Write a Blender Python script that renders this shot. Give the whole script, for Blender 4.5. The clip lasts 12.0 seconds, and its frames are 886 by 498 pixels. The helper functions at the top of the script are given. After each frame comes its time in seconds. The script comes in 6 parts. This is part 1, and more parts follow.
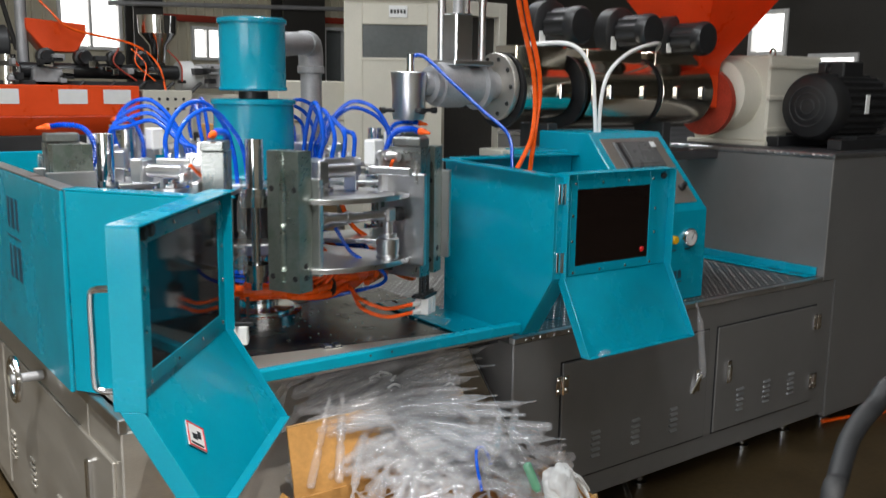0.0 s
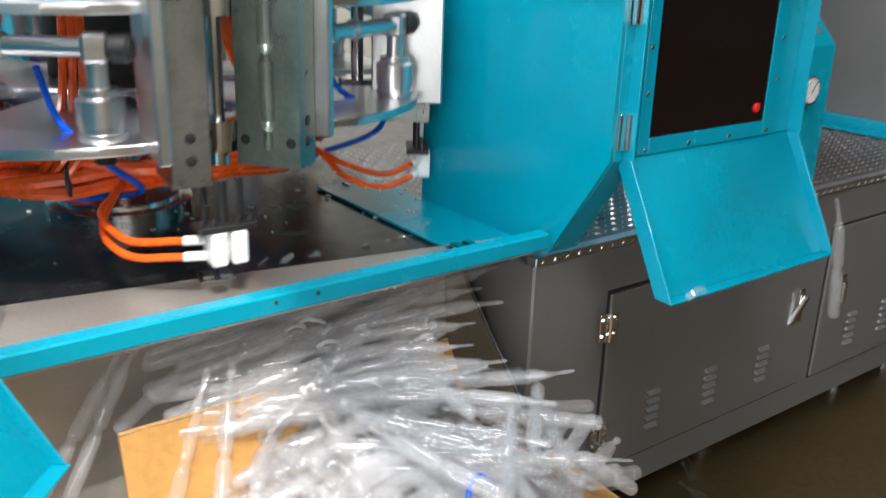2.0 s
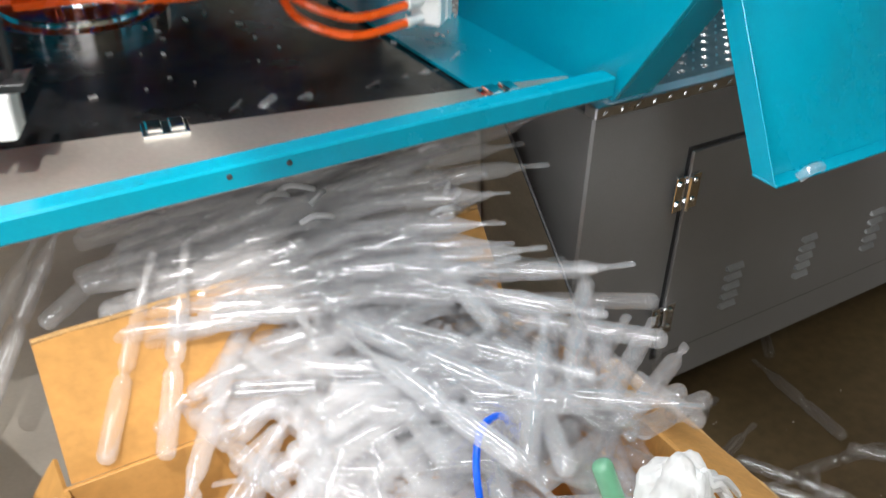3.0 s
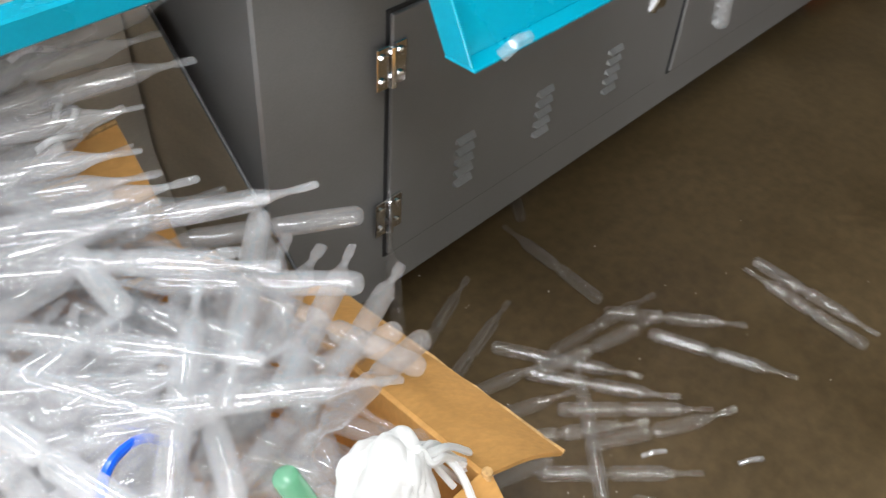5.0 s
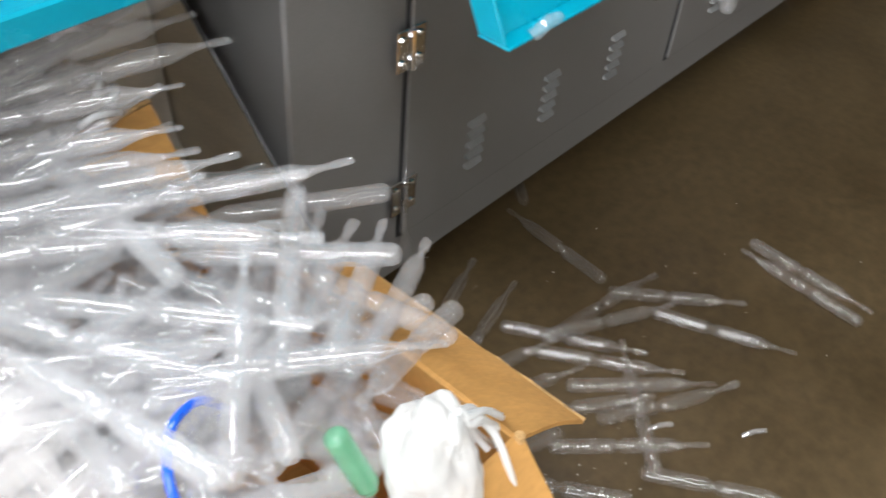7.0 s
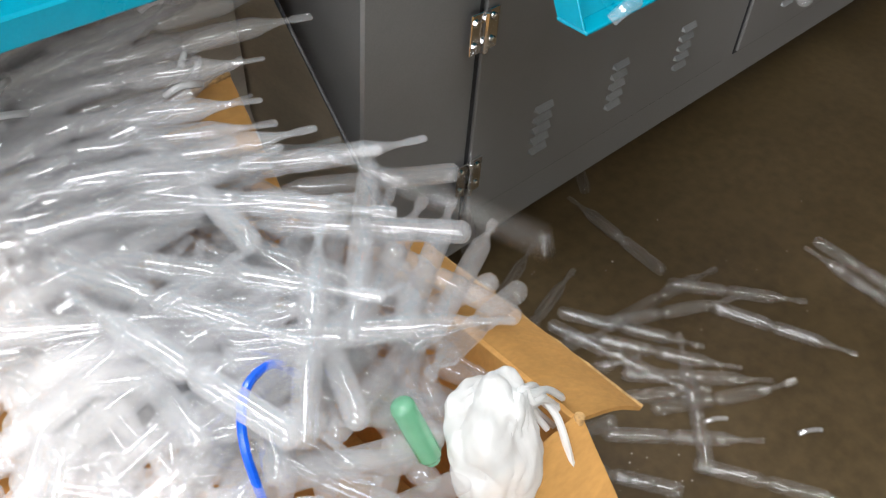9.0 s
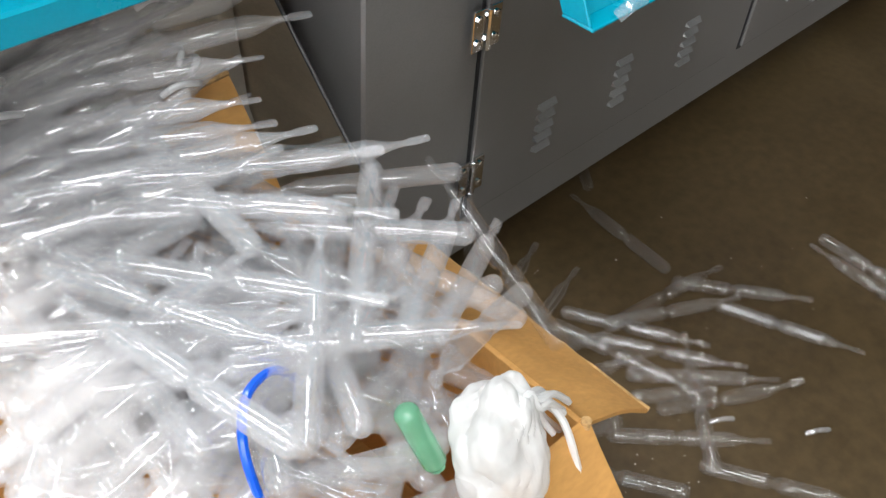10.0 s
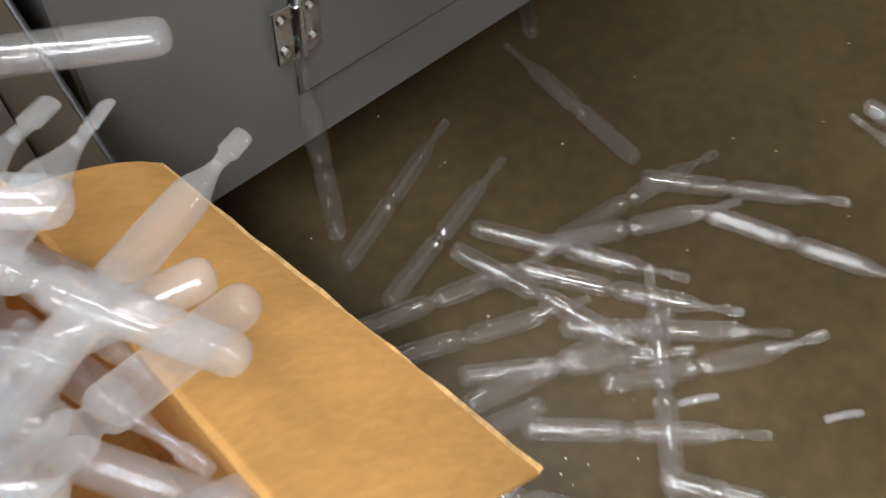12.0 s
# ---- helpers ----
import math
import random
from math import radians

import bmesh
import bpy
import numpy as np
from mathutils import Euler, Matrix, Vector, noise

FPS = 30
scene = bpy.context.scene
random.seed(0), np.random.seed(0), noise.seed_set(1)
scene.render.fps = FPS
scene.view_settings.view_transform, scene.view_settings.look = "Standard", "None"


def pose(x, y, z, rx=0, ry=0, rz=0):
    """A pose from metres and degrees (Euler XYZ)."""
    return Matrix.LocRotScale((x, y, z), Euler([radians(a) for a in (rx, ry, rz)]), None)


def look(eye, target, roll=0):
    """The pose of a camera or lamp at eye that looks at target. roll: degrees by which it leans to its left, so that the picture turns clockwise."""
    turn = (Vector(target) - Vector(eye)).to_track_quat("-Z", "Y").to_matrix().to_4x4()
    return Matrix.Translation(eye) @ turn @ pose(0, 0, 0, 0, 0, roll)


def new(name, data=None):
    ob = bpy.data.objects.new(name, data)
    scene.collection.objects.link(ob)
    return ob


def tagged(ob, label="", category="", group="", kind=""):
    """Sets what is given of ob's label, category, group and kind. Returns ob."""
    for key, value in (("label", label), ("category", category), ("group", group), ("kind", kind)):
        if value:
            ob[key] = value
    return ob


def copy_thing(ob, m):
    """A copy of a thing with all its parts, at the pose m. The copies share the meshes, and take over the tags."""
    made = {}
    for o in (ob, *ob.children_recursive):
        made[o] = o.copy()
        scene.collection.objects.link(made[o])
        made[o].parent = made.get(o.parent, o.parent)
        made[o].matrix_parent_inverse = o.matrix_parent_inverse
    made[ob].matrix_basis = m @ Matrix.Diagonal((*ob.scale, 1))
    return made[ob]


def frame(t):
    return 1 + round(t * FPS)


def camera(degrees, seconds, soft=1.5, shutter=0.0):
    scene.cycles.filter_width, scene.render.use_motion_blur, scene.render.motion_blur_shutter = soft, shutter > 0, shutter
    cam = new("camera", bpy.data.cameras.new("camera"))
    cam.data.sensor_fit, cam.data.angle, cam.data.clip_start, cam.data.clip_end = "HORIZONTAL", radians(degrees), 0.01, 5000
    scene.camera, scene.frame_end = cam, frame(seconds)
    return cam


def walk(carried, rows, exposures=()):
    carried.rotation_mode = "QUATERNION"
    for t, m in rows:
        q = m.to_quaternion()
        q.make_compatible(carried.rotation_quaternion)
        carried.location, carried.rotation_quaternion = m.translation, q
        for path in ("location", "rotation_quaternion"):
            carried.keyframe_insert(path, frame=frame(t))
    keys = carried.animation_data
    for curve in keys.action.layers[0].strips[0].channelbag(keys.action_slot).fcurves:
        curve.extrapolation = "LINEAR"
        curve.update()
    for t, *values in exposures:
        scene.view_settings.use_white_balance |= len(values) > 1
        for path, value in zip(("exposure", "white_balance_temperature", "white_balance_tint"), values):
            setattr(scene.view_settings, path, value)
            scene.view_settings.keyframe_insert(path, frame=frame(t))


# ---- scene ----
cam = camera(52.0, 12.0, soft=1.3, shutter=0.5)
PATH = [
    (0, (-0.041, -0.037, 1.501), (1.133, 1.544, 1.152), 0.8),
    (0.5, (0.145, 0.148, 1.45), (1.31, 1.719, 1.033), -0.0),
    (1, (0.385, 0.374, 1.412), (1.542, 1.941, 0.958), 0.9),
    (1.5, (0.535, 0.652, 1.351), (1.698, 2.191, 0.824), 1.7),
    (2, (0.679, 0.87, 1.304), (1.818, 2.374, 0.64), 1.8),
    (2.5, (0.865, 1.031, 1.261), (1.867, 2.534, 0.402), 1.5),
    (2.7, (0.906, 1.078, 1.259), (1.84, 2.562, 0.296), 0.8),
    (4.3, (1.193, 1.305, 1.166), (2.106, 2.465, -0.184), 2.1),
    (4.5, (1.221, 1.297, 1.17), (2.212, 2.381, -0.188), 3.7),
    (5, (1.247, 1.279, 1.184), (2.366, 2.234, -0.17), 4.4),
    (5.5, (1.246, 1.27, 1.181), (2.41, 2.183, -0.164), 3.7),
    (6, (1.238, 1.263, 1.183), (2.406, 2.165, -0.167), 3.8),
    (6.5, (1.225, 1.269, 1.177), (2.388, 2.167, -0.18), 4.4),
    (7, (1.178, 1.295, 1.188), (2.326, 2.204, -0.173), 5.6),
    (7.2, (1.149, 1.309, 1.191), (2.271, 2.256, -0.167), 5.5),
    (9, (1.151, 1.297, 1.188), (2.214, 2.272, -0.198), 5.2),
    (9.5, (1.161, 1.294, 1.188), (2.221, 2.266, -0.202), 4.9),
    (10, (1.161, 1.312, 1.18), (2.219, 2.281, -0.213), 5.0),
    (10.5, (1.168, 1.339, 1.174), (2.216, 2.305, -0.229), 6.1),
    (11, (1.278, 1.35, 1.124), (2.285, 2.26, -0.344), 4.7),
    (11.5, (1.498, 1.382, 1.004), (2.392, 2.189, -0.592), 0.6),
    (12, (1.613, 1.463, 0.872), (2.447, 2.254, -0.765), 3.6),
]

walk(cam, [(t, look(eye, target, roll)) for t, eye, target, roll in PATH],
     exposures=[(0, -0.3), (0.5, -0.18), (1.0, 0.12), (1.5, 0.42), (2.5, 0.45), (4.5, 0.58), (5.5, 0.92), (6.5, 0.88), (7.2, 0.7), (9.5, 0.55), (10.5, 0.55), (11.0, 0.62), (12.0, 0.95)])

# ---- world, daylight and exposure ----
world = bpy.data.worlds.new("sky")
scene.world = world
world.use_nodes = True
wn = world.node_tree
sky = wn.nodes.new("ShaderNodeTexSky")
sky.sky_type = 'NISHITA'
sky.sun_disc = False
sky.sun_elevation, sky.sun_rotation = radians(48), radians(200)
wn.links.new(sky.outputs[0], wn.nodes["Background"].inputs[0])
wn.nodes["Background"].inputs[1].default_value = 0.12
scene.view_settings.exposure = 0.0

sun = new("sun", bpy.data.lights.new("sun", 'SUN'))
sun.data.energy, sun.data.angle, sun.data.color = 3.0, radians(0.5), (1.0, 0.95, 0.88)
sun.matrix_world = look((0, 0, 12), (3.0, 8.5, 0))


def area(name, eye, target, sx, sy, watts, color=(1, 1, 1)):
    lamp = new(name, bpy.data.lights.new(name, 'AREA'))
    lamp.data.shape, lamp.data.size, lamp.data.size_y = 'RECTANGLE', sx, sy
    lamp.data.energy, lamp.data.color = watts, color
    lamp.matrix_world = look(eye, target)
    return lamp


# daylight from assumed roof lights and an assumed open gate behind the camera, all unseen
area("roof_light_lamp", (-0.6, 0.6, 5.85), (-0.6, 0.6, 0), 1.1, 9.0, 540, (0.95, 0.98, 1.0))
area("roof_light_lamp", (3.6, 5.35, 5.85), (3.6, 5.35, 0), 1.1, 3.6, 230, (0.95, 0.98, 1.0))
area("gate_lamp", (-4.9, -2.0, 2.0), (0.5, 1.5, 1.2), 4.0, 3.4, 250, (0.96, 0.98, 1.0))

# ---- materials ----
def shader(name):
    m = bpy.data.materials.new(name)
    m.use_nodes = True
    t = m.node_tree
    return m, t, t.nodes["Principled BSDF"]


def surface(name, color, rough=0.5, metal=0.0, scale=6.0, vary=0.12, fine=90.0, bump=0.05, stretch=(1, 1, 1), spec=0.5, dirt=None, dirt_amount=0.5, coat=0.0, rough_vary=0.12):
    """A procedural surface: broad stains and fine grain in colour, gloss and relief."""
    m, t, b = shader(name)
    n, l = t.nodes, t.links
    tc = n.new("ShaderNodeTexCoord")
    mp = n.new("ShaderNodeMapping")
    mp.inputs["Scale"].default_value = stretch
    l.new(tc.outputs["Object"], mp.inputs[0])
    broad = n.new("ShaderNodeTexNoise")
    broad.inputs["Scale"].default_value, broad.inputs["Detail"].default_value, broad.inputs["Roughness"].default_value = scale, 6, 0.62
    grain = n.new("ShaderNodeTexNoise")
    grain.inputs["Scale"].default_value, grain.inputs["Detail"].default_value = fine, 3
    l.new(mp.outputs[0], broad.inputs[0])
    l.new(mp.outputs[0], grain.inputs[0])
    ramp = n.new("ShaderNodeMapRange")
    ramp.inputs[1].default_value, ramp.inputs[2].default_value = 0.3, 0.7
    ramp.inputs[3].default_value, ramp.inputs[4].default_value = 1 - vary, 1 + vary
    l.new(broad.outputs[0], ramp.inputs[0])
    g2 = n.new("ShaderNodeMapRange")
    g2.inputs[1].default_value, g2.inputs[2].default_value = 0.3, 0.7
    g2.inputs[3].default_value, g2.inputs[4].default_value = 1 - vary * 0.6, 1 + vary * 0.6
    l.new(grain.outputs[0], g2.inputs[0])
    mul = n.new("ShaderNodeMath")
    mul.operation = 'MULTIPLY'
    l.new(ramp.outputs[0], mul.inputs[0])
    l.new(g2.outputs[0], mul.inputs[1])
    info = n.new("ShaderNodeObjectInfo")
    rnd = n.new("ShaderNodeMapRange")
    rnd.inputs[3].default_value, rnd.inputs[4].default_value = 0.95, 1.05
    l.new(info.outputs["Random"], rnd.inputs[0])
    mul2 = n.new("ShaderNodeMath")
    mul2.operation = 'MULTIPLY'
    l.new(mul.outputs[0], mul2.inputs[0])
    l.new(rnd.outputs[0], mul2.inputs[1])
    col = n.new("ShaderNodeVectorMath")
    col.operation = 'SCALE'
    col.inputs[0].default_value = color
    l.new(mul2.outputs[0], col.inputs["Scale"])
    out = col.outputs[0]
    if dirt:
        spots = n.new("ShaderNodeTexNoise")
        spots.inputs["Scale"].default_value, spots.inputs["Detail"].default_value = scale * 2.7, 8
        l.new(mp.outputs[0], spots.inputs[0])
        sel = n.new("ShaderNodeMapRange")
        sel.inputs[1].default_value, sel.inputs[2].default_value = 0.52, 0.68
        sel.inputs[4].default_value = dirt_amount
        l.new(spots.outputs[0], sel.inputs[0])
        mix = n.new("ShaderNodeMix")
        mix.data_type = 'RGBA'
        l.new(sel.outputs[0], mix.inputs[0])
        l.new(out, mix.inputs[6])
        mix.inputs[7].default_value = (*dirt, 1)
        out = mix.outputs[2]
    l.new(out, b.inputs["Base Color"])
    rr = n.new("ShaderNodeMapRange")
    rr.inputs[1].default_value, rr.inputs[2].default_value = 0.3, 0.7
    rr.inputs[3].default_value, rr.inputs[4].default_value = max(0.02, rough - rough_vary), min(1, rough + rough_vary)
    l.new(broad.outputs[0], rr.inputs[0])
    l.new(rr.outputs[0], b.inputs["Roughness"])
    b.inputs["Metallic"].default_value = metal
    b.inputs["Specular IOR Level"].default_value = spec
    b.inputs["Coat Weight"].default_value = coat
    if bump:
        bp = n.new("ShaderNodeBump")
        bp.inputs["Strength"].default_value, bp.inputs["Distance"].default_value = bump, 0.004
        l.new(grain.outputs[0], bp.inputs["Height"])
        l.new(bp.outputs[0], b.inputs["Normal"])
    return m


def clear_plastic(name, tint, body, rough=0.18, gloss=0.55):
    """Thin milky film: partly see-through, partly white, with a glossy skin."""
    m = bpy.data.materials.new(name)
    m.use_nodes = True
    t = m.node_tree
    n, l = t.nodes, t.links
    n.remove(n["Principled BSDF"])
    tr = n.new("ShaderNodeBsdfTransparent")
    tr.inputs[0].default_value = (*tint, 1)
    df = n.new("ShaderNodeBsdfDiffuse")
    df.inputs[0].default_value = (*[c * 0.985 for c in tint], 1)
    tl = n.new("ShaderNodeBsdfTranslucent")
    tl.inputs[0].default_value = (*[c * 0.985 for c in tint], 1)
    milk = n.new("ShaderNodeMixShader")
    milk.inputs[0].default_value = 0.5
    l.new(df.outputs[0], milk.inputs[1])
    l.new(tl.outputs[0], milk.inputs[2])
    tc = n.new("ShaderNodeTexCoord")
    cloud = n.new("ShaderNodeTexNoise")
    cloud.inputs["Scale"].default_value, cloud.inputs["Detail"].default_value = 30, 3
    l.new(tc.outputs["Object"], cloud.inputs[0])
    info = n.new("ShaderNodeObjectInfo")
    add = n.new("ShaderNodeMath")
    add.operation = 'MULTIPLY_ADD'
    add.inputs[1].default_value = 0.5
    l.new(cloud.outputs[0], add.inputs[0])
    l.new(info.outputs["Random"], add.inputs[2])
    amount = n.new("ShaderNodeMapRange")
    amount.inputs[1].default_value, amount.inputs[2].default_value = 0.2, 1.3
    amount.inputs[3].default_value, amount.inputs[4].default_value = body * 0.65, body * 1.3
    l.new(add.outputs[0], amount.inputs[0])
    mix = n.new("ShaderNodeMixShader")
    l.new(amount.outputs[0], mix.inputs[0])
    l.new(tr.outputs[0], mix.inputs[1])
    l.new(milk.outputs[0], mix.inputs[2])
    gl = n.new("ShaderNodeBsdfGlossy")
    gl.inputs["Roughness"].default_value = rough
    gl.inputs[0].default_value = (0.95, 0.96, 0.97, 1)
    lw = n.new("ShaderNodeLayerWeight")
    lw.inputs[0].default_value = 0.5
    power = n.new("ShaderNodeMath")
    power.operation = 'POWER'
    power.inputs[1].default_value = 2.4
    l.new(lw.outputs["Facing"], power.inputs[0])
    fr = n.new("ShaderNodeMapRange")
    fr.inputs[3].default_value, fr.inputs[4].default_value = 0.045, gloss
    l.new(power.outputs[0], fr.inputs[0])
    top = n.new("ShaderNodeMixShader")
    l.new(fr.outputs[0], top.inputs[0])
    l.new(mix.outputs[0], top.inputs[1])
    l.new(gl.outputs[0], top.inputs[2])
    bp = n.new("ShaderNodeBump")
    bp.inputs["Strength"].default_value, bp.inputs["Distance"].default_value = 0.006, 0.003
    l.new(cloud.outputs[0], bp.inputs["Height"])
    if body > 0.4:
        l.new(bp.outputs[0], gl.inputs["Normal"])
    l.new(top.outputs[0], n["Material Output"].inputs[0])
    return m


def glowing(name, color, strength):
    m, t, b = shader(name)
    b.inputs["Base Color"].default_value = (*color, 1)
    b.inputs["Emission Color"].default_value = (*color, 1)
    b.inputs["Emission Strength"].default_value = strength
    return m


TEAL = surface("teal_paint", (0.0, 0.27, 0.385), 0.22, 0, 5, 0.06, 260, 0.05, dirt=(0.01, 0.22, 0.30), dirt_amount=0.18)
GREY = surface("grey_paint", (0.23, 0.223, 0.22), 0.34, 0.5, 4, 0.07, 420, 0.04, rough_vary=0.05)
# the cabinet's grey again, more diffuse so louvre lips look as if catching light
LOUVRE_GREY = surface("louvre_grey_paint", (0.20, 0.20, 0.20), 0.4, 0.3, 12, 0.12, 300, 0.05)
GREY_DARK = surface("dark_steel_paint", (0.04, 0.04, 0.042), 0.45, 0.1, 5, 0.15, 200, 0.05)
# stainless again, its brown-gold tint standing in for the carton's reflection
WING = surface("warm_tinted_stainless", (0.52, 0.45, 0.34), 0.36, 0.75, 4, 0.14, 120, 0.04, stretch=(1, 1, 5), rough_vary=0.08)
STEEL = surface("brushed_stainless", (0.56, 0.53, 0.48), 0.42, 0.75, 3, 0.08, 140, 0.04, stretch=(1, 1, 5), rough_vary=0.06)
DECK = surface("oily_steel_deck", (0.09, 0.09, 0.095), 0.22, 0.85, 7, 0.30, 60, 0.05, dirt=(0.03, 0.028, 0.026), dirt_amount=0.7)
CHECKER = surface("checker_plate", (0.22, 0.215, 0.21), 0.38, 0.9, 10, 0.2, 120, 0.06, dirt=(0.08, 0.075, 0.07), dirt_amount=0.5)
ALU = surface("aluminium", (0.66, 0.66, 0.67), 0.32, 1.0, 9, 0.06, 320, 0.02, rough_vary=0.05)
CHROME = surface("chrome", (0.78, 0.78, 0.79), 0.10, 1.0, 6, 0.04, 80, 0.0, rough_vary=0.05)
# the yellowish tint puts a reflection of beige walls into the sheet's colour
BARREL = surface("polished_sheet", (0.78, 0.71, 0.58), 0.17, 1.0, 3, 0.05, 40, 0.015, rough_vary=0.04)
CAST = surface("cast_grey", (0.42, 0.42, 0.43), 0.5, 0.4, 8, 0.12, 120, 0.15)
MOULD = surface("mould_steel", (0.30, 0.31, 0.30), 0.32, 0.9, 8, 0.12, 140, 0.05, dirt=(0.18, 0.20, 0.18), dirt_amount=0.4)
MOULD_GREEN = surface("oxidised_mould_face", (0.24, 0.275, 0.245), 0.32, 0.8, 9, 0.14, 120, 0.05, dirt=(0.12, 0.19, 0.14), dirt_amount=0.4)
WHITE = surface("white_plastic", (0.80, 0.80, 0.79), 0.42, 0, 12, 0.04, 200, 0.03)
BLACK = surface("black_plastic", (0.016, 0.016, 0.017), 0.42, 0, 12, 0.2, 220, 0.05)
RUBBER = surface("black_rubber", (0.02, 0.02, 0.021), 0.6, 0, 12, 0.2, 220, 0.08)
BLUE = surface("blue_hose", (0.004, 0.085, 0.60), 0.24, 0, 14, 0.12, 200, 0.02)
ORANGE = surface("orange_hose", (0.95, 0.12, 0.012), 0.26, 0, 14, 0.1, 200, 0.02)
ORANGE_PAINT = surface("orange_paint", (0.80, 0.075, 0.012), 0.34, 0, 5, 0.08, 200, 0.04)
RED_PAINT = surface("oxide_red_paint", (0.42, 0.05, 0.025), 0.5, 0, 8, 0.25, 120, 0.1)
CREAM = surface("cream_paint", (0.62, 0.59, 0.50), 0.5, 0, 3, 0.06, 150, 0.03)
CARD = surface("corrugated_card", (0.46, 0.235, 0.065), 0.75, 0, 7, 0.14, 70, 0.12, stretch=(1, 3, 1), dirt=(0.36, 0.18, 0.05), dirt_amount=0.35)
CARD_EDGE = surface("torn_card_edge", (0.42, 0.25, 0.10), 0.9, 0, 60, 0.35, 300, 0.4)
FLOOR = surface("oily_concrete", (0.056, 0.038, 0.018), 0.40, 0, 2.2, 0.30, 40, 0.05, spec=0.3, dirt=(0.075, 0.051, 0.024), dirt_amount=0.5)
WALL = surface("beige_cladding", (0.60, 0.55, 0.42), 0.55, 0, 1.5, 0.06, 60, 0.02)
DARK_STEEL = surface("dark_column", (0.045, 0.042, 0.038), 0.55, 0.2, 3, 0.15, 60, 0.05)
ROOF = surface("roof_sheet", (0.60, 0.61, 0.60), 0.6, 0, 2, 0.08, 60, 0.02)
SMOKED = surface("smoked_acrylic", (0.010, 0.006, 0.005), 0.06, 0, 4, 0.1, 60, 0.0, rough_vary=0.03)
SCREEN = surface("dull_screen", (0.10, 0.10, 0.10), 0.25, 0, 4, 0.05, 60, 0.0)
PANEL = surface("brushed_panel", (0.30, 0.27, 0.24), 0.4, 0.6, 6, 0.08, 180, 0.04)
YELLOW = surface("yellow_plastic", (0.85, 0.48, 0.01), 0.3, 0, 10, 0.05, 100, 0.0)
RED = surface("red_plastic", (0.65, 0.012, 0.012), 0.3, 0, 10, 0.05, 100, 0.0)
INK = surface("dark_ink", (0.012, 0.05, 0.08), 0.5, 0, 10, 0.1, 100, 0.0)
TUBE = clear_plastic("clear_film_tube", (0.994, 0.99, 0.99), 0.035, 0.05, 0.6)
# same clear plastic, whitened to stand in for light scattered between heaped tubes
WHITENED = clear_plastic("whitened_film_tube", (0.985, 0.98, 0.985), 0.19, 0.08, 0.45)
TUBE_GREEN = clear_plastic("green_film_tube", (0.42, 0.80, 0.58), 0.5)
WASTE = clear_plastic("waste_lump", (0.95, 0.95, 0.945), 0.9, 0.35, 0.2)
MILKY = clear_plastic("milky_waste", (0.79, 0.79, 0.79), 0.85, 0.3, 0.3)
GLASS_LIGHT = glowing("bright_daylight_pane", (1.0, 0.98, 0.95), 2.2)
PANE = surface("window_pane", (0.12, 0.13, 0.13), 0.08, 0, 3, 0.1, 40, 0.0)

# ---- building helpers ----
ORIGIN = {}


def thing(name, label, category, at=(0, 0, 0), group="", kind=""):
    ob = new(name)
    ob.location = at
    ob.empty_display_size = 0.05
    ORIGIN[ob.name] = Vector(at)
    return tagged(ob, label, category, group, kind)


def to_mesh(name, bm, material, smooth=True, sharp=34):
    bmesh.ops.recalc_face_normals(bm, faces=bm.faces)
    me = bpy.data.meshes.new(name)
    bm.to_mesh(me)
    bm.free()
    me.materials.append(material)
    if smooth:
        me.polygons.foreach_set("use_smooth", [True] * len(me.polygons))
        me.set_sharp_from_angle(angle=radians(sharp))
    return me


def part(name, bm, material, parent, label="", smooth=True):
    """A mesh given in world metres, hung under a thing or a part."""
    root = ORIGIN[parent.name]
    bmesh.ops.translate(bm, verts=bm.verts, vec=-root)
    ob = new(name, to_mesh(name, bm, material, smooth))
    ob.parent = parent
    ORIGIN[ob.name] = root
    if label:
        ob["label"] = label
    return ob


def single(name, bm, material, label, category, kind="", group="", smooth=True, at=None):
    """A thing of one mesh, its origin at `at`."""
    at = Vector(at or (0, 0, 0))
    bmesh.ops.translate(bm, verts=bm.verts, vec=-at)
    ob = new(name, to_mesh(name, bm, material, smooth))
    ob.location = at
    ORIGIN[ob.name] = at
    return tagged(ob, label, category, group, kind)


def box(x0, x1, y0, y1, z0, z1, bevel=0.003, bm=None, m=None):
    bm = bm or bmesh.new()
    vs = bmesh.ops.create_cube(bm, size=1)["verts"]
    sx, sy, sz = x1 - x0, y1 - y0, z1 - z0
    for v in vs:
        v.co = Vector(((x0 + x1) / 2 + v.co.x * sx, (y0 + y1) / 2 + v.co.y * sy, (z0 + z1) / 2 + v.co.z * sz))
    b = min(bevel, 0.3 * min(abs(sx), abs(sy), abs(sz)))
    if b > 0:
        es = list({e for v in vs for e in v.link_edges})
        made = bmesh.ops.bevel(bm, geom=es, offset=b, segments=1, affect='EDGES')
        vs = list({v for v in vs if v.is_valid} | set(made["verts"]))
    if m is not None:
        bmesh.ops.transform(bm, matrix=m, verts=vs)
    return bm


def frame_at(p, d):
    return Matrix.Translation(Vector(p)) @ Vector(d).to_track_quat('Z', 'Y').to_matrix().to_4x4()


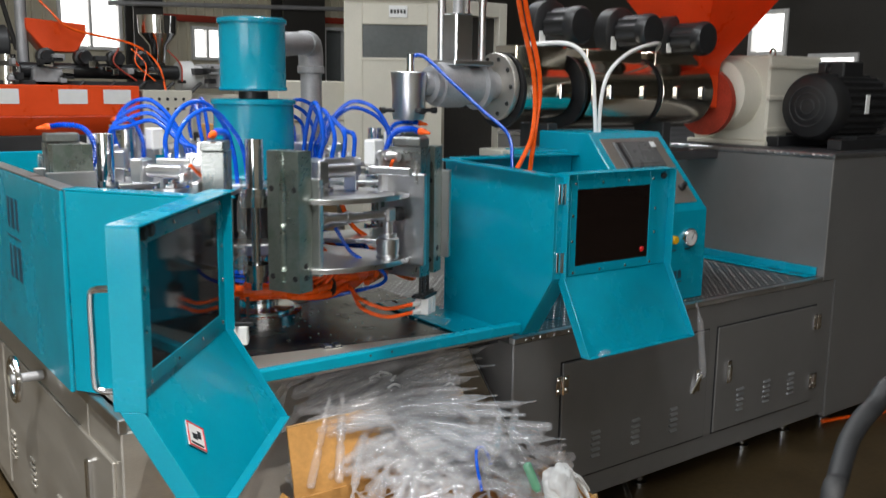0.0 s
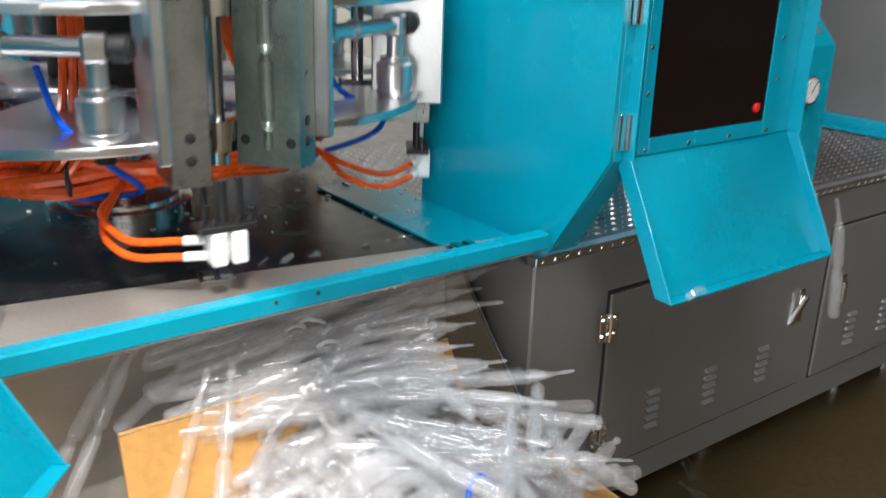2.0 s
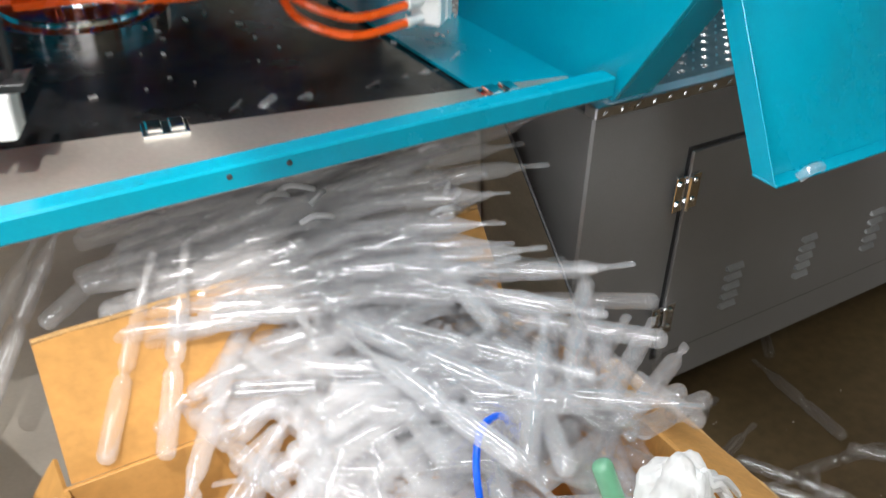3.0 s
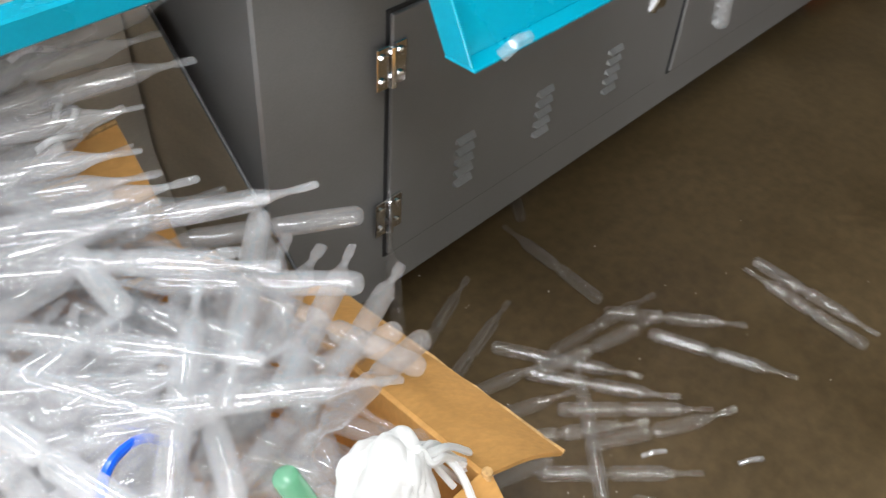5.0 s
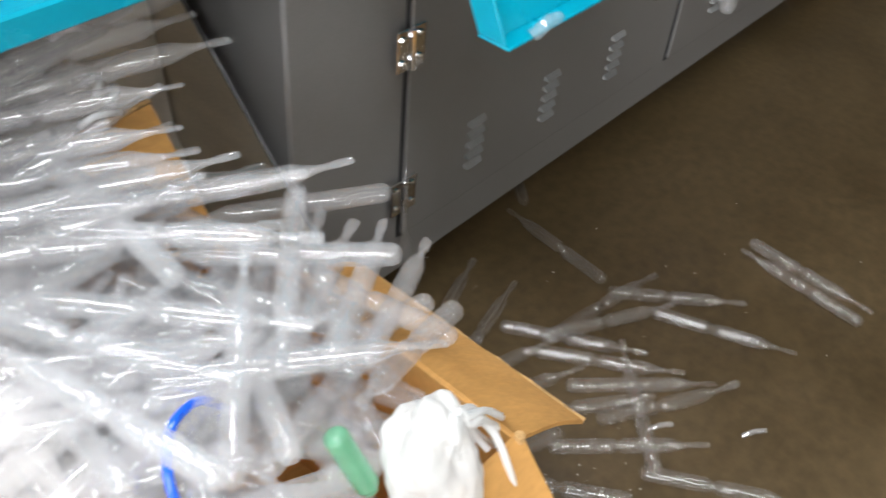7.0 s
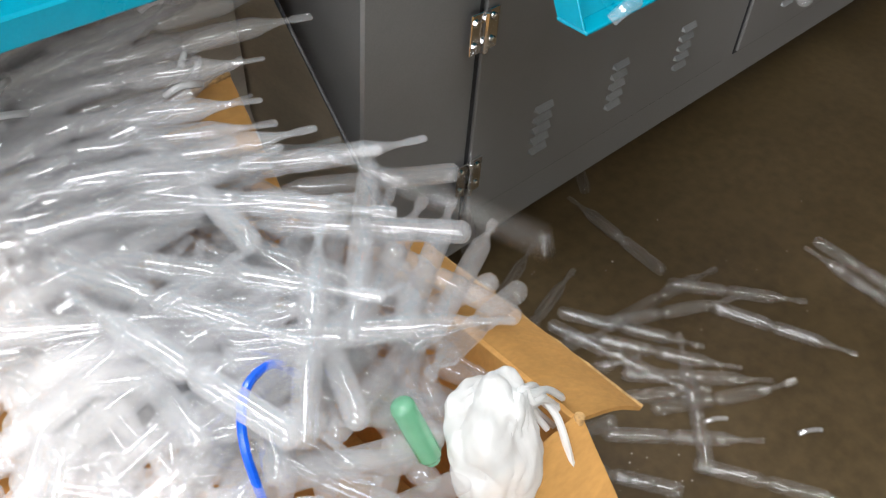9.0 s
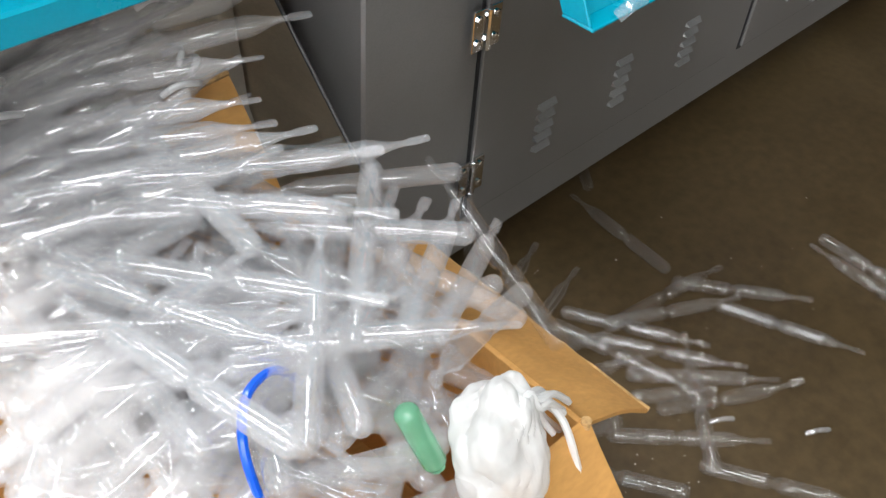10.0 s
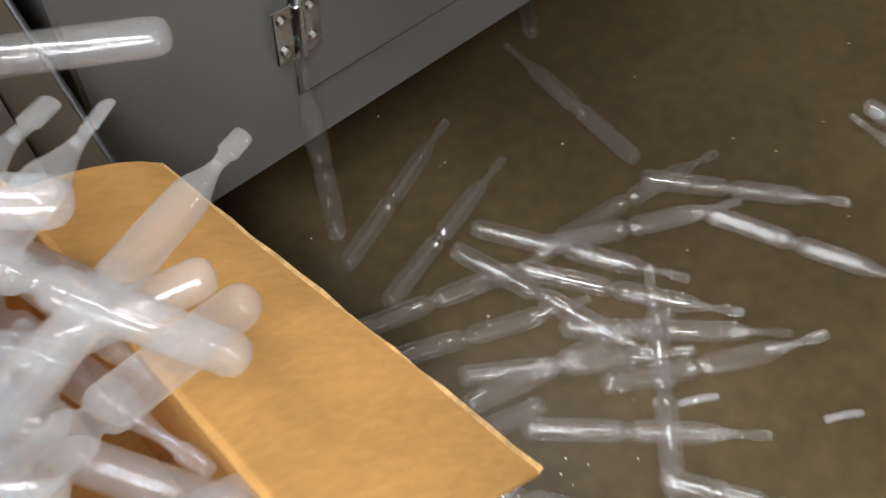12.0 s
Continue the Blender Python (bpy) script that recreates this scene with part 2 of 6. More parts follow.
def lathe(profile, p=(0, 0, 0), d=(0, 0, 1), seg=20, bm=None):
    """Rings (distance along d, radius), closed at both ends."""
    bm = bm or bmesh.new()
    m = frame_at(p, d)
    rings = []
    for h, r in profile:
        rings.append([bm.verts.new(m @ Vector((r * math.cos(2 * math.pi * i / seg), r * math.sin(2 * math.pi * i / seg), h))) for i in range(seg)])
    for a, b in zip(rings, rings[1:]):
        for i in range(seg):
            bm.faces.new((a[i], a[(i + 1) % seg], b[(i + 1) % seg], b[i]))
    bm.faces.new(rings[0][::-1])
    bm.faces.new(rings[-1])
    return bm


def rod(p0, p1, r, seg=16, bevel=0.0, bm=None):
    p0, p1 = Vector(p0), Vector(p1)
    h = (p1 - p0).length
    c = min(bevel, h * 0.3, r * 0.5)
    prof = [(0, r - c), (c, r), (h - c, r), (h, r - c)] if c > 0 else [(0, r), (h, r)]
    return lathe(prof, p0, p1 - p0, seg, bm)


def smooth_line(points, steps=8):
    """A Catmull-Rom curve through the points."""
    p = [Vector(q) for q in points]
    p = [2 * p[0] - p[1]] + p + [2 * p[-1] - p[-2]]
    out = []
    for a, b, c, d in zip(p, p[1:], p[2:], p[3:]):
        for i in range(steps):
            t = i / steps
            out.append(0.5 * (2 * b + (c - a) * t + (2 * a - 5 * b + 4 * c - d) * t * t + (3 * b - a - 3 * c + d) * t ** 3))
    return out + [p[-2]]


def hose(points, r, seg=8, steps=8, bm=None, smooth_it=True):
    bm = bm or bmesh.new()
    pts = smooth_line(points, steps) if smooth_it else [Vector(q) for q in points]
    rings, side = [], None
    for i, q in enumerate(pts):
        d = (pts[min(i + 1, len(pts) - 1)] - pts[max(i - 1, 0)]).normalized()
        if side is None:
            side = d.orthogonal().normalized()
        side = (side - d * side.dot(d)).normalized()
        up = d.cross(side)
        rr = r[i * len(r) // len(pts)] if isinstance(r, (list, tuple)) else r
        rings.append([bm.verts.new(q + rr * (math.cos(2 * math.pi * k / seg) * side + math.sin(2 * math.pi * k / seg) * up)) for k in range(seg)])
    for a, b in zip(rings, rings[1:]):
        for k in range(seg):
            bm.faces.new((a[k], a[(k + 1) % seg], b[(k + 1) % seg], b[k]))
    bm.faces.new(rings[0][::-1])
    bm.faces.new(rings[-1])
    return bm


def prism(poly, axis, a0, a1, bevel=0.0, bm=None):
    """An outline in the two other axes (in the order x, y, z), drawn out along one axis."""
    bm = bm or bmesh.new()

    def at(u, v, w):
        return {"x": (w, u, v), "y": (u, w, v), "z": (u, v, w)}[axis]
    lo = [bm.verts.new(at(u, v, a0)) for u, v in poly]
    hi = [bm.verts.new(at(u, v, a1)) for u, v in poly]
    n = len(poly)
    bm.faces.new(lo[::-1])
    bm.faces.new(hi)
    for i in range(n):
        bm.faces.new((lo[i], lo[(i + 1) % n], hi[(i + 1) % n], hi[i]))
    if bevel:
        es = list({e for v in lo + hi for e in v.link_edges})
        bmesh.ops.bevel(bm, geom=es, offset=bevel, segments=1, affect='EDGES')
    return bm


def resized(ob, k, at):
    """Scales a thing with all its parts by k (one number, or one an axis) about its base and stands it at `at`."""
    k = (k, k, k) if isinstance(k, float) else k
    for o in [ob] + list(ob.children_recursive):
        if o.type == 'MESH' and not o.data.get("done"):
            o.data.transform(Matrix.Diagonal((*k, 1)))
            o.data["done"] = True
        if o != ob:
            o.location = Vector([a * b for a, b in zip(o.location, k)])
    ob.location = at
    ORIGIN[ob.name] = Vector(at)
    return ob


def moved(bm, m):
    bmesh.ops.transform(bm, matrix=m, verts=bm.verts)
    return bm


def bolt(p, d, r=0.005, h=0.004, bm=None):
    return lathe([(0, r), (h * 0.7, r), (h, r * 0.7)], p, d, 8, bm)


def local_part(name, bm, material, parent, m=None, label="", smooth=True):
    """A mesh given in its own space, hung under a thing at the pose m."""
    ob = new(name, to_mesh(name, bm, material, smooth))
    ob.parent = parent
    if m is not None:
        ob.matrix_basis = m
    if label:
        ob["label"] = label
    return ob

# ---- the hall ----
def hall():
    bm = box(-6, 13, -8, 15, -0.12, 0.0, 0)
    single("floor", bm, FLOOR, "oily brown polished concrete factory floor", "floor", "structure")
    bm = bmesh.new()
    for x0, x1 in ((-6, -1.15), (-0.05, 3.05), (4.15, 13)):
        box(x0, x1, -8, 15, 6.0, 6.15, 0, bm)
    # the unseen second opening is cut short to keep light off the floor
    for x0, x1, y1 in ((-1.15, -0.05, -4.0), (3.05, 4.15, 3.5)):
        box(x0, x1, -8, y1, 6.0, 6.15, 0, bm)
        box(x0, x1, 7.2, 15, 6.0, 6.15, 0, bm)
    single("ceiling", bm, ROOF, "unseen grey sheet roof with assumed roof lights", "ceiling", "structure")
    # north wall: cladding above a plain base, with openings for the windows
    wall = thing("wall_north", "beige corrugated metal cladding wall", "wall", (3, 14, 0), kind="structure")
    openings = ((3.45, 4.36, 1.98, 4.0), (5.42, 5.95, 1.88, 2.40), (7.75, 8.6, 1.4, 2.5))
    bm = bmesh.new()
    xs = [-6]
    for x0, x1, z0, z1 in openings:
        box(xs[-1], x0, 14.0, 14.2, 0, 6, 0, bm)
        box(x0, x1, 14.0, 14.2, 0, z0, 0, bm)
        box(x0, x1, 14.0, 14.2, z1, 6, 0, bm)
        xs.append(x1)
    box(xs[-1], 13, 14.0, 14.2, 0, 6, 0, bm)
    part("panel", bm, WALL, wall, smooth=False)
    ribs = bmesh.new()
    x = 1.0
    while x < 10.0:
        if not any(a - 0.06 < x < b + 0.02 for a, b, _, _ in openings):
            prism([(x, 13.999), (x + 0.012, 13.972), (x + 0.038, 13.972), (x + 0.05, 13.999)], "z", 0.02, 5.9, 0, ribs)
        else:
            z1 = max(d for a, b, c, d in openings if a - 0.06 < x < b + 0.02)
            prism([(x, 13.999), (x + 0.012, 13.972), (x + 0.038, 13.972), (x + 0.05, 13.999)], "z", z1 + 0.08, 5.9, 0, ribs)
        x += 0.15
    tagged(part("cladding_ribs", ribs, WALL, wall, smooth=False), kind="stuff")
    for i, (x0, x1, z0, z1) in enumerate(openings):
        w = thing(f"window_{i + 1}", "white framed factory window letting in daylight", "window", ((x0 + x1) / 2, 14, z0), kind="structure")
        bm = box(x0, x0 + 0.05, 13.95, 14.1, z0, z1)
        box(x1 - 0.05, x1, 13.95, 14.1, z0, z1, bm=bm)
        box(x0 + 0.05, x1 - 0.05, 13.95, 14.1, z0, z0 + 0.05, bm=bm)
        box(x0 + 0.05, x1 - 0.05, 13.95, 14.1, z1 - 0.05, z1, bm=bm)
        box((x0 + x1) / 2 - 0.02, (x0 + x1) / 2 + 0.02, 13.96, 14.08, z0 + 0.05, z1 - 0.05, bm=bm)
        part("window_frame", bm, WHITE, w)
        part("pane", box(x0 + 0.05, x1 - 0.05, 14.085, 14.095, z0 + 0.05, z1 - 0.05, 0), GLASS_LIGHT if i < 2 else PANE, w)
    bm = box(4.9, 6.4, 13.94, 13.965, 2.46, 2.56)
    box(7.6, 10, 13.94, 13.965, 2.56, 2.66, bm=bm)
    single("trim", bm, RED_PAINT, "dark red painted lintel band above the windows", "trim", "structure")
    for x0, x1 in ((4.37, 4.80), (6.75, 7.5)):
        bm = box(x0, x1, 13.45, 13.5, 0, 6)
        box(x0, x1, 13.85, 13.9, 0, 6, bm=bm)
        box((x0 + x1) / 2 - 0.02, (x0 + x1) / 2 + 0.02, 13.5, 13.85, 0, 6, bm=bm)
        single("steel_column", bm, DARK_STEEL, "dark brown painted steel column by the wall", "column", "structure", at=((x0 + x1) / 2, 13.7, 0))
    bm = bmesh.new()
    rod((4.0, 13.4, 2.62), (10.2, 13.4, 2.85), 0.035, bm=bm)
    single("pipe", bm, CAST, "grey conduit pipe running along the wall", "pipe", "structure")
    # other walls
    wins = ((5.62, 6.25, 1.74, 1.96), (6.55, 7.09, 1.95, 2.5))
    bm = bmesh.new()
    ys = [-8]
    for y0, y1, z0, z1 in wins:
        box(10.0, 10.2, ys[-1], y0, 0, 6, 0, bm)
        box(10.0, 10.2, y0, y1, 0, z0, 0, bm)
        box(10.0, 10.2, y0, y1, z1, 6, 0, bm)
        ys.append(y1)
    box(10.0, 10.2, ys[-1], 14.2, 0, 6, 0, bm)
    # the near-black colour carries the darkness of this unlit side
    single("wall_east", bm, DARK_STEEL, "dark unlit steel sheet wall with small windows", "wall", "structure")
    for i, (y0, y1, z0, z1) in enumerate(wins):
        w = thing(f"window_{i + 5}", "small bright window in the dark wall", "window", (10, (y0 + y1) / 2, z0), kind="structure")
        bm = box(9.97, 10.12, y0, y0 + 0.05, z0, z1)
        box(9.97, 10.12, y1 - 0.05, y1, z0, z1, bm=bm)
        box(9.97, 10.12, y0 + 0.05, y1 - 0.05, z0, z0 + 0.05, bm=bm)
        box(9.97, 10.12, y0 + 0.05, y1 - 0.05, z1 - 0.05, z1, bm=bm)
        part("window_frame", bm, WHITE, w)
        part("pane", box(10.1, 10.11, y0 + 0.05, y1 - 0.05, z0 + 0.05, z1 - 0.05, 0), GLASS_LIGHT, w)
    bm = box(-6, 13, -8.2, -8, 0, 2.8, 0)
    box(-6, 13, -8.2, -8, 4.8, 6, 0, bm)
    box(-6, -5, -8.2, -8, 2.8, 4.8, 0, bm)
    box(1.2, 13, -8.2, -8, 2.8, 4.8, 0, bm)
    single("wall_south", bm, WALL, "plain beige cladding wall with a band of high windows", "wall", "structure")
    # unseen window band behind the camera, added to brighten reflections on barrel and paint
    for i, (x0, x1) in enumerate(((-5, 1.2),)):
        w = thing(f"window_{i + 8}", "high factory window band letting in daylight", "window", ((x0 + x1) / 2, -8, 2.8), kind="structure")
        part("pane", box(x0, x1, -8.12, -8.1, 2.8, 4.8, 0), GLASS_LIGHT, w)
        n = 5
        for k in range(n + 1):
            x = x0 + (x1 - x0 - 0.06) * k / n
            part("window_frame", box(x, x + 0.06, -8.09, -7.99, 2.8, 4.8, 0.004), WHITE, w)
    # the gate opening is unseen, added to match the assumed lamp
    bm = box(-6.2, -6, -8, -4.6, 0, 6, 0)
    box(-6.2, -6, 0.6, 14.2, 0, 6, 0, bm)
    box(-6.2, -6, -4.6, 0.6, 3.8, 6, 0, bm)
    single("wall_west", bm, WALL, "plain beige cladding wall with an assumed open gate", "wall", "structure")


hall()


# ---- the blow moulding machine's base ----
def louvre(parent, x, y, z, n=5):
    bm, slots = bmesh.new(), bmesh.new()
    for i in range(n):
        zz = z + i * 0.021
        vs = [bm.verts.new(q) for q in ((x, y + 0.001, zz), (x + 0.046, y + 0.001, zz), (x + 0.042, y - 0.008, zz - 0.001), (x + 0.004, y - 0.008, zz - 0.001), (x + 0.002, y + 0.001, zz + 0.009), (x + 0.044, y + 0.001, zz + 0.009))]
        for f in ((0, 1, 2, 3), (3, 2, 5, 4), (0, 3, 4), (1, 5, 2), (0, 4, 5, 1)):
            bm.faces.new([vs[k] for k in f])
        # a flat black strip paints the shade inside each louvre opening
        box(x + 0.007, x + 0.039, y - 0.0004, y + 0.001, zz - 0.0045, zz - 0.0005, 0, slots)
    lv = part("louvre", bm, LOUVRE_GREY, parent, smooth=False)
    part("slot", slots, BLACK, lv)


def hinge(parent, x, y, z, h=0.064):
    bm = box(x - 0.027, x - 0.005, y - 0.005, y, z, z + h, 0.001)
    box(x + 0.005, x + 0.027, y - 0.005, y, z, z + h, 0.001, bm)
    rod((x, y - 0.006, z), (x, y - 0.006, z + h), 0.0065, 10, 0.001, bm)
    for sx in (-0.017, 0.017):
        for sz in (0.014, h - 0.014):
            bolt((x + sx, y - 0.005, z + sz), (0, -1, 0), 0.006, 0.004, bm)
    part("hinge", bm, CHROME, parent, "bright steel butt hinge")


def cabinet_door(parent, x0, x1, z0, z1, y, handle_x, open_deg=0):
    d = part("door", box(x0, x1, y - 0.004, y + 0.016, z0, z1, 0.002), GREY, parent)
    bm = box(handle_x - 0.012, handle_x + 0.012, y - 0.012, y - 0.004, z0 + 0.19, z0 + 0.28, 0.003)
    if open_deg:
        box(-0.009, 0.009, -0.006, 0.006, -0.085, 0.0, 0.003, bm, pose(handle_x + 0.01, y - 0.018, z0 + 0.262, 10, 24, 0))
    else:
        box(handle_x - 0.008, handle_x + 0.008, y - 0.02, y - 0.01, z0 + 0.2, z0 + 0.262, 0.003, bm)
    part("handle", bm, CHROME, d, "bright swing handle")
    return d


def base():
    right = thing("grey_cabinet", "grey painted steel base cabinet with louvred doors on feet", "cabinet", (2.66, 2.6, 0))
    bm = box(1.777, 3.60, 2.034, 4.2, 0.11, 0.715, 0.004)
    body = part("body", bm, GREY, right)
    # a black sheet behind each door paints the shade of the slit round it
    for x0, x1, hx, hy, op in ((1.99, 2.75, 2.69, 1, 12), (2.808, 3.47, 2.88, 0, 0)):
        part("door_gap", box(x0 - 0.006, x1 + 0.006, 2.0315, 2.0335, 0.19, 0.621, 0), BLACK, body)
        cabinet_door(right, x0, x1, 0.196, 0.615, 2.03, hx, op)
    for z in (0.513, 0.253):
        hinge(right, 1.985, 2.026, z)
        hinge(right, 3.476, 2.026, z)
    for x in (2.132, 2.335, 2.541, 2.943, 3.12, 3.29):
        louvre(right, x, 2.026, 0.258)
    part("edge_strip", box(1.772, 3.503, 2.026, 2.052, 0.715, 0.734, 0.002), ALU, right, "bright checkered edge strip")
    part("checker_deck", box(1.80, 3.503, 2.055, 4.2, 0.716, 0.731, 0.001), CHECKER, right, "worn checker plate deck")
    bumps = bmesh.new()
    proto = [(-0.0075, 0, 0), (0, 0.003, 0), (0.0075, 0, 0), (0, -0.003, 0), (0, 0, 0.0026)]
    n = 0
    for ix in range(64):
        for iy in range(34):
            if 2.09 + iy * 0.026 > 2.95:
                continue
            a = radians(45 if (ix + iy) % 2 else -45)
            cx, cy = 1.83 + ix * 0.026, 2.08 + iy * 0.026
            vs = [bumps.verts.new((cx + x * math.cos(a) - y * math.sin(a), cy + x * math.sin(a) + y * math.cos(a), 0.731 + z)) for x, y, z in proto]
            for i in range(4):
                bumps.faces.new((vs[i], vs[(i + 1) % 4], vs[4]))
    for ix in range(56):
        cx = 1.79 + ix * 0.031
        a = radians(60 if ix % 2 else 40)
        vs = [bumps.verts.new((cx + (x * math.cos(a) - y * math.sin(a)) * 0.8, 2.026 - z, 0.7245 + (x * math.sin(a) + y * math.cos(a)) * 0.55)) for x, y, z in proto]
        for i in range(4):
            bumps.faces.new((vs[i], vs[(i + 1) % 4], vs[4]))
    tagged(part("checker_pattern", bumps, ALU, right, smooth=False), kind="stuff")
    for x in (1.9, 2.55, 3.2, 3.5):
        part("foot", lathe([(0, 0.03), (0.015, 0.03), (0.02, 0.012), (0.12, 0.012)], (x, 2.16, 0), seg=14), CHROME, right, "bright levelling foot")

    tall = thing("tall_grey_cabinet", "tall grey steel extruder frame cabinet", "cabinet", (4.7, 2.9, 0))
    part("body", prism([(3.505, 0.717), (3.604, 0.717), (3.604, 0.09), (5.6, 0.09), (5.6, 1.235), (3.505, 1.235)], "y", 2.03, 4.2, 0.004), GREY, tall)
    part("edge_strip", box(3.499, 5.6, 2.024, 4.2, 1.235, 1.252, 0.002), ALU, tall, "bright checkered edge strip")
    part("top_plate", box(3.52, 5.6, 2.05, 4.2, 1.252, 1.256, 0.001), GREY_DARK, tall)
    bm = bmesh.new()
    for iy in range(40):
        cy = 2.06 + iy * 0.031
        bolt((3.499, cy, 1.2435), (-1, 0, 0), 0.007, 0.003, bm)
    tagged(part("checker_pattern", bm, ALU, tall), kind="stuff")
    for x in (3.8, 5.2):
        part("foot", lathe([(0, 0.035), (0.02, 0.035), (0.03, 0.014), (0.1, 0.014)], (x, 2.15, 0), seg=14), CHROME, tall, "bright levelling foot")

    rail = thing("deck_angle_rail", "teal painted slotted angle bar lying on the deck", "rail", (3.47, 2.4, 0.734))
    bm = box(3.425, 3.498, 2.06, 3.1, 0.735, 0.74, 0.001)
    box(3.491, 3.498, 2.06, 3.1, 0.74, 0.772, 0.001, bm)
    part("angle", bm, TEAL, rail)
    # black patches laid on the angle paint its slots as dark openings
    for y in (2.1, 2.2):
        part("slot", box(3.448, 3.46, y, y + 0.06, 0.7402, 0.7412, 0), BLACK, rail)

    left = thing("steel_cabinet", "brushed stainless base cabinet with louvres and hand wheel", "cabinet", (0.9, 3.2, 0))
    body = part("body", box(0.555, 1.772, 2.285, 4.4, 0.05, 0.70, 0.004), STEEL, left)
    part("corner_post", box(0.555, 0.74, 2.01, 2.284, 0.05, 0.70, 0.004), STEEL, left)
    part("edge_strip", box(0.548, 0.57, 2.005, 4.4, 0.7, 0.735, 0.003), ALU, left)
    part("deck_plate", prism([(0.57, 2.315), (1.735, 2.108), (1.795, 2.108), (1.795, 4.4), (0.57, 4.4)], "z", 0.702, 0.742, 0.002), DECK, left, "oily dark steel deck plate")
    # the lip between the slanting deck edge and the bar
    part("front_lip", prism([(0.57, 2.03), (1.772, 2.03), (1.772, 2.10), (1.732, 2.106), (0.57, 2.313)], "z", 0.7425, 0.757, 0.001), STEEL, left, "brushed steel front lip")
    for y in (2.06, 3.31):
        door = part("door", box(0.546, 0.555, y, y + 1.22, 0.1, 0.612, 0.003), STEEL, left)
        for dy in (0.5, 0.84, 1.12):
            bm = bmesh.new()
            for i in range(5):
                box(0.539, 0.547, y + dy, y + dy + 0.05, 0.23 + i * 0.021, 0.24 + i * 0.021, 0.003, bm)
            part("louvre", bm, STEEL, door)
        part("handle", box(0.532, 0.547, y + 0.175, y + 0.2, 0.45, 0.56, 0.005), CHROME, door, "bright swing handle")
    latch = thing("toggle_latch", "small bright steel latch on the deck edge", "latch", (1.233, 2.3, 0.757))
    part("plate", box(1.205, 1.262, 2.285, 2.325, 0.757, 0.762, 0.001), CHROME, latch)
    bm = box(1.21, 1.23, 2.29, 2.32, 0.762, 0.768, 0.002)
    box(1.238, 1.257, 2.29, 2.32, 0.762, 0.768, 0.002, bm)
    part("lever", bm, CHROME, latch)
    copy_thing(latch, Matrix.Translation((1.65, 2.085, 0.757)))
    latch.matrix_world = pose(1.215, 2.185, 0.757, 0, 0, -10)

    bar = thing("guard_bar", "teal painted square guard bar along the deck edge", "bar", (1.3, 2.02, 0.745))
    part("bar", box(0.76, 1.778, 2.0, 2.031, 0.759, 0.79, 0.003), TEAL, bar)
    for x in (1.23, 1.3):
        part("screw", bolt((x, 2.0, 0.778), (0, -1, 0), 0.0035, 0.002), GREY_DARK, bar)

    wing = thing("chute_wing", "stainless side wing of the discharge chute", "chute", (1.75, 2.1, 0.05))
    part("plate", prism([(2.284, 0.05), (1.80, 0.05), (1.80, 0.224), (2.262, 0.698), (2.284, 0.698)], "x", 1.749, 1.751, 0.0), WING, wing)
    bm = bmesh.new()
    rod((1.75, 2.262, 0.698), (1.75, 1.80, 0.224), 0.0028, 8, 0, bm)
    # coloured dark so that the edge shows no glint
    part("folded_edge", bm, GREY_DARK, wing)


base()


# ---- guards, doors and console ----
def window_frame_parts(door, m, w, z0, z1, red_dot=False):
    """A framed smoked pane with screws, in the door's own plane (x along it, y outwards)."""
    part("pane", moved(box(0.05, w - 0.09, -0.002, 0.004, z0, z1, 0.0005), m), SMOKED, door, "dark smoked acrylic pane")
    bm = bmesh.new()
    for i in range(4):
        x = 0.04 + (w - 0.12) * i / 3
        bolt(m @ Vector((x, -0.0045, z1 + 0.018)), m.to_3x3() @ Vector((0, -1, 0)), 0.0045, 0.003, bm)
        bolt(m @ Vector((x, -0.0045, z0 - 0.018)), m.to_3x3() @ Vector((0, -1, 0)), 0.0045, 0.003, bm)
    for i in range(1, 3):
        z = z0 + (z1 - z0) * i / 3
        bolt(m @ Vector((0.032, -0.0045, z)), m.to_3x3() @ Vector((0, -1, 0)), 0.0045, 0.003, bm)
        bolt(m @ Vector((w - 0.066, -0.0045, z)), m.to_3x3() @ Vector((0, -1, 0)), 0.0045, 0.003, bm)
    part("screw", bm, CHROME, door, "row of bright pan head screws")


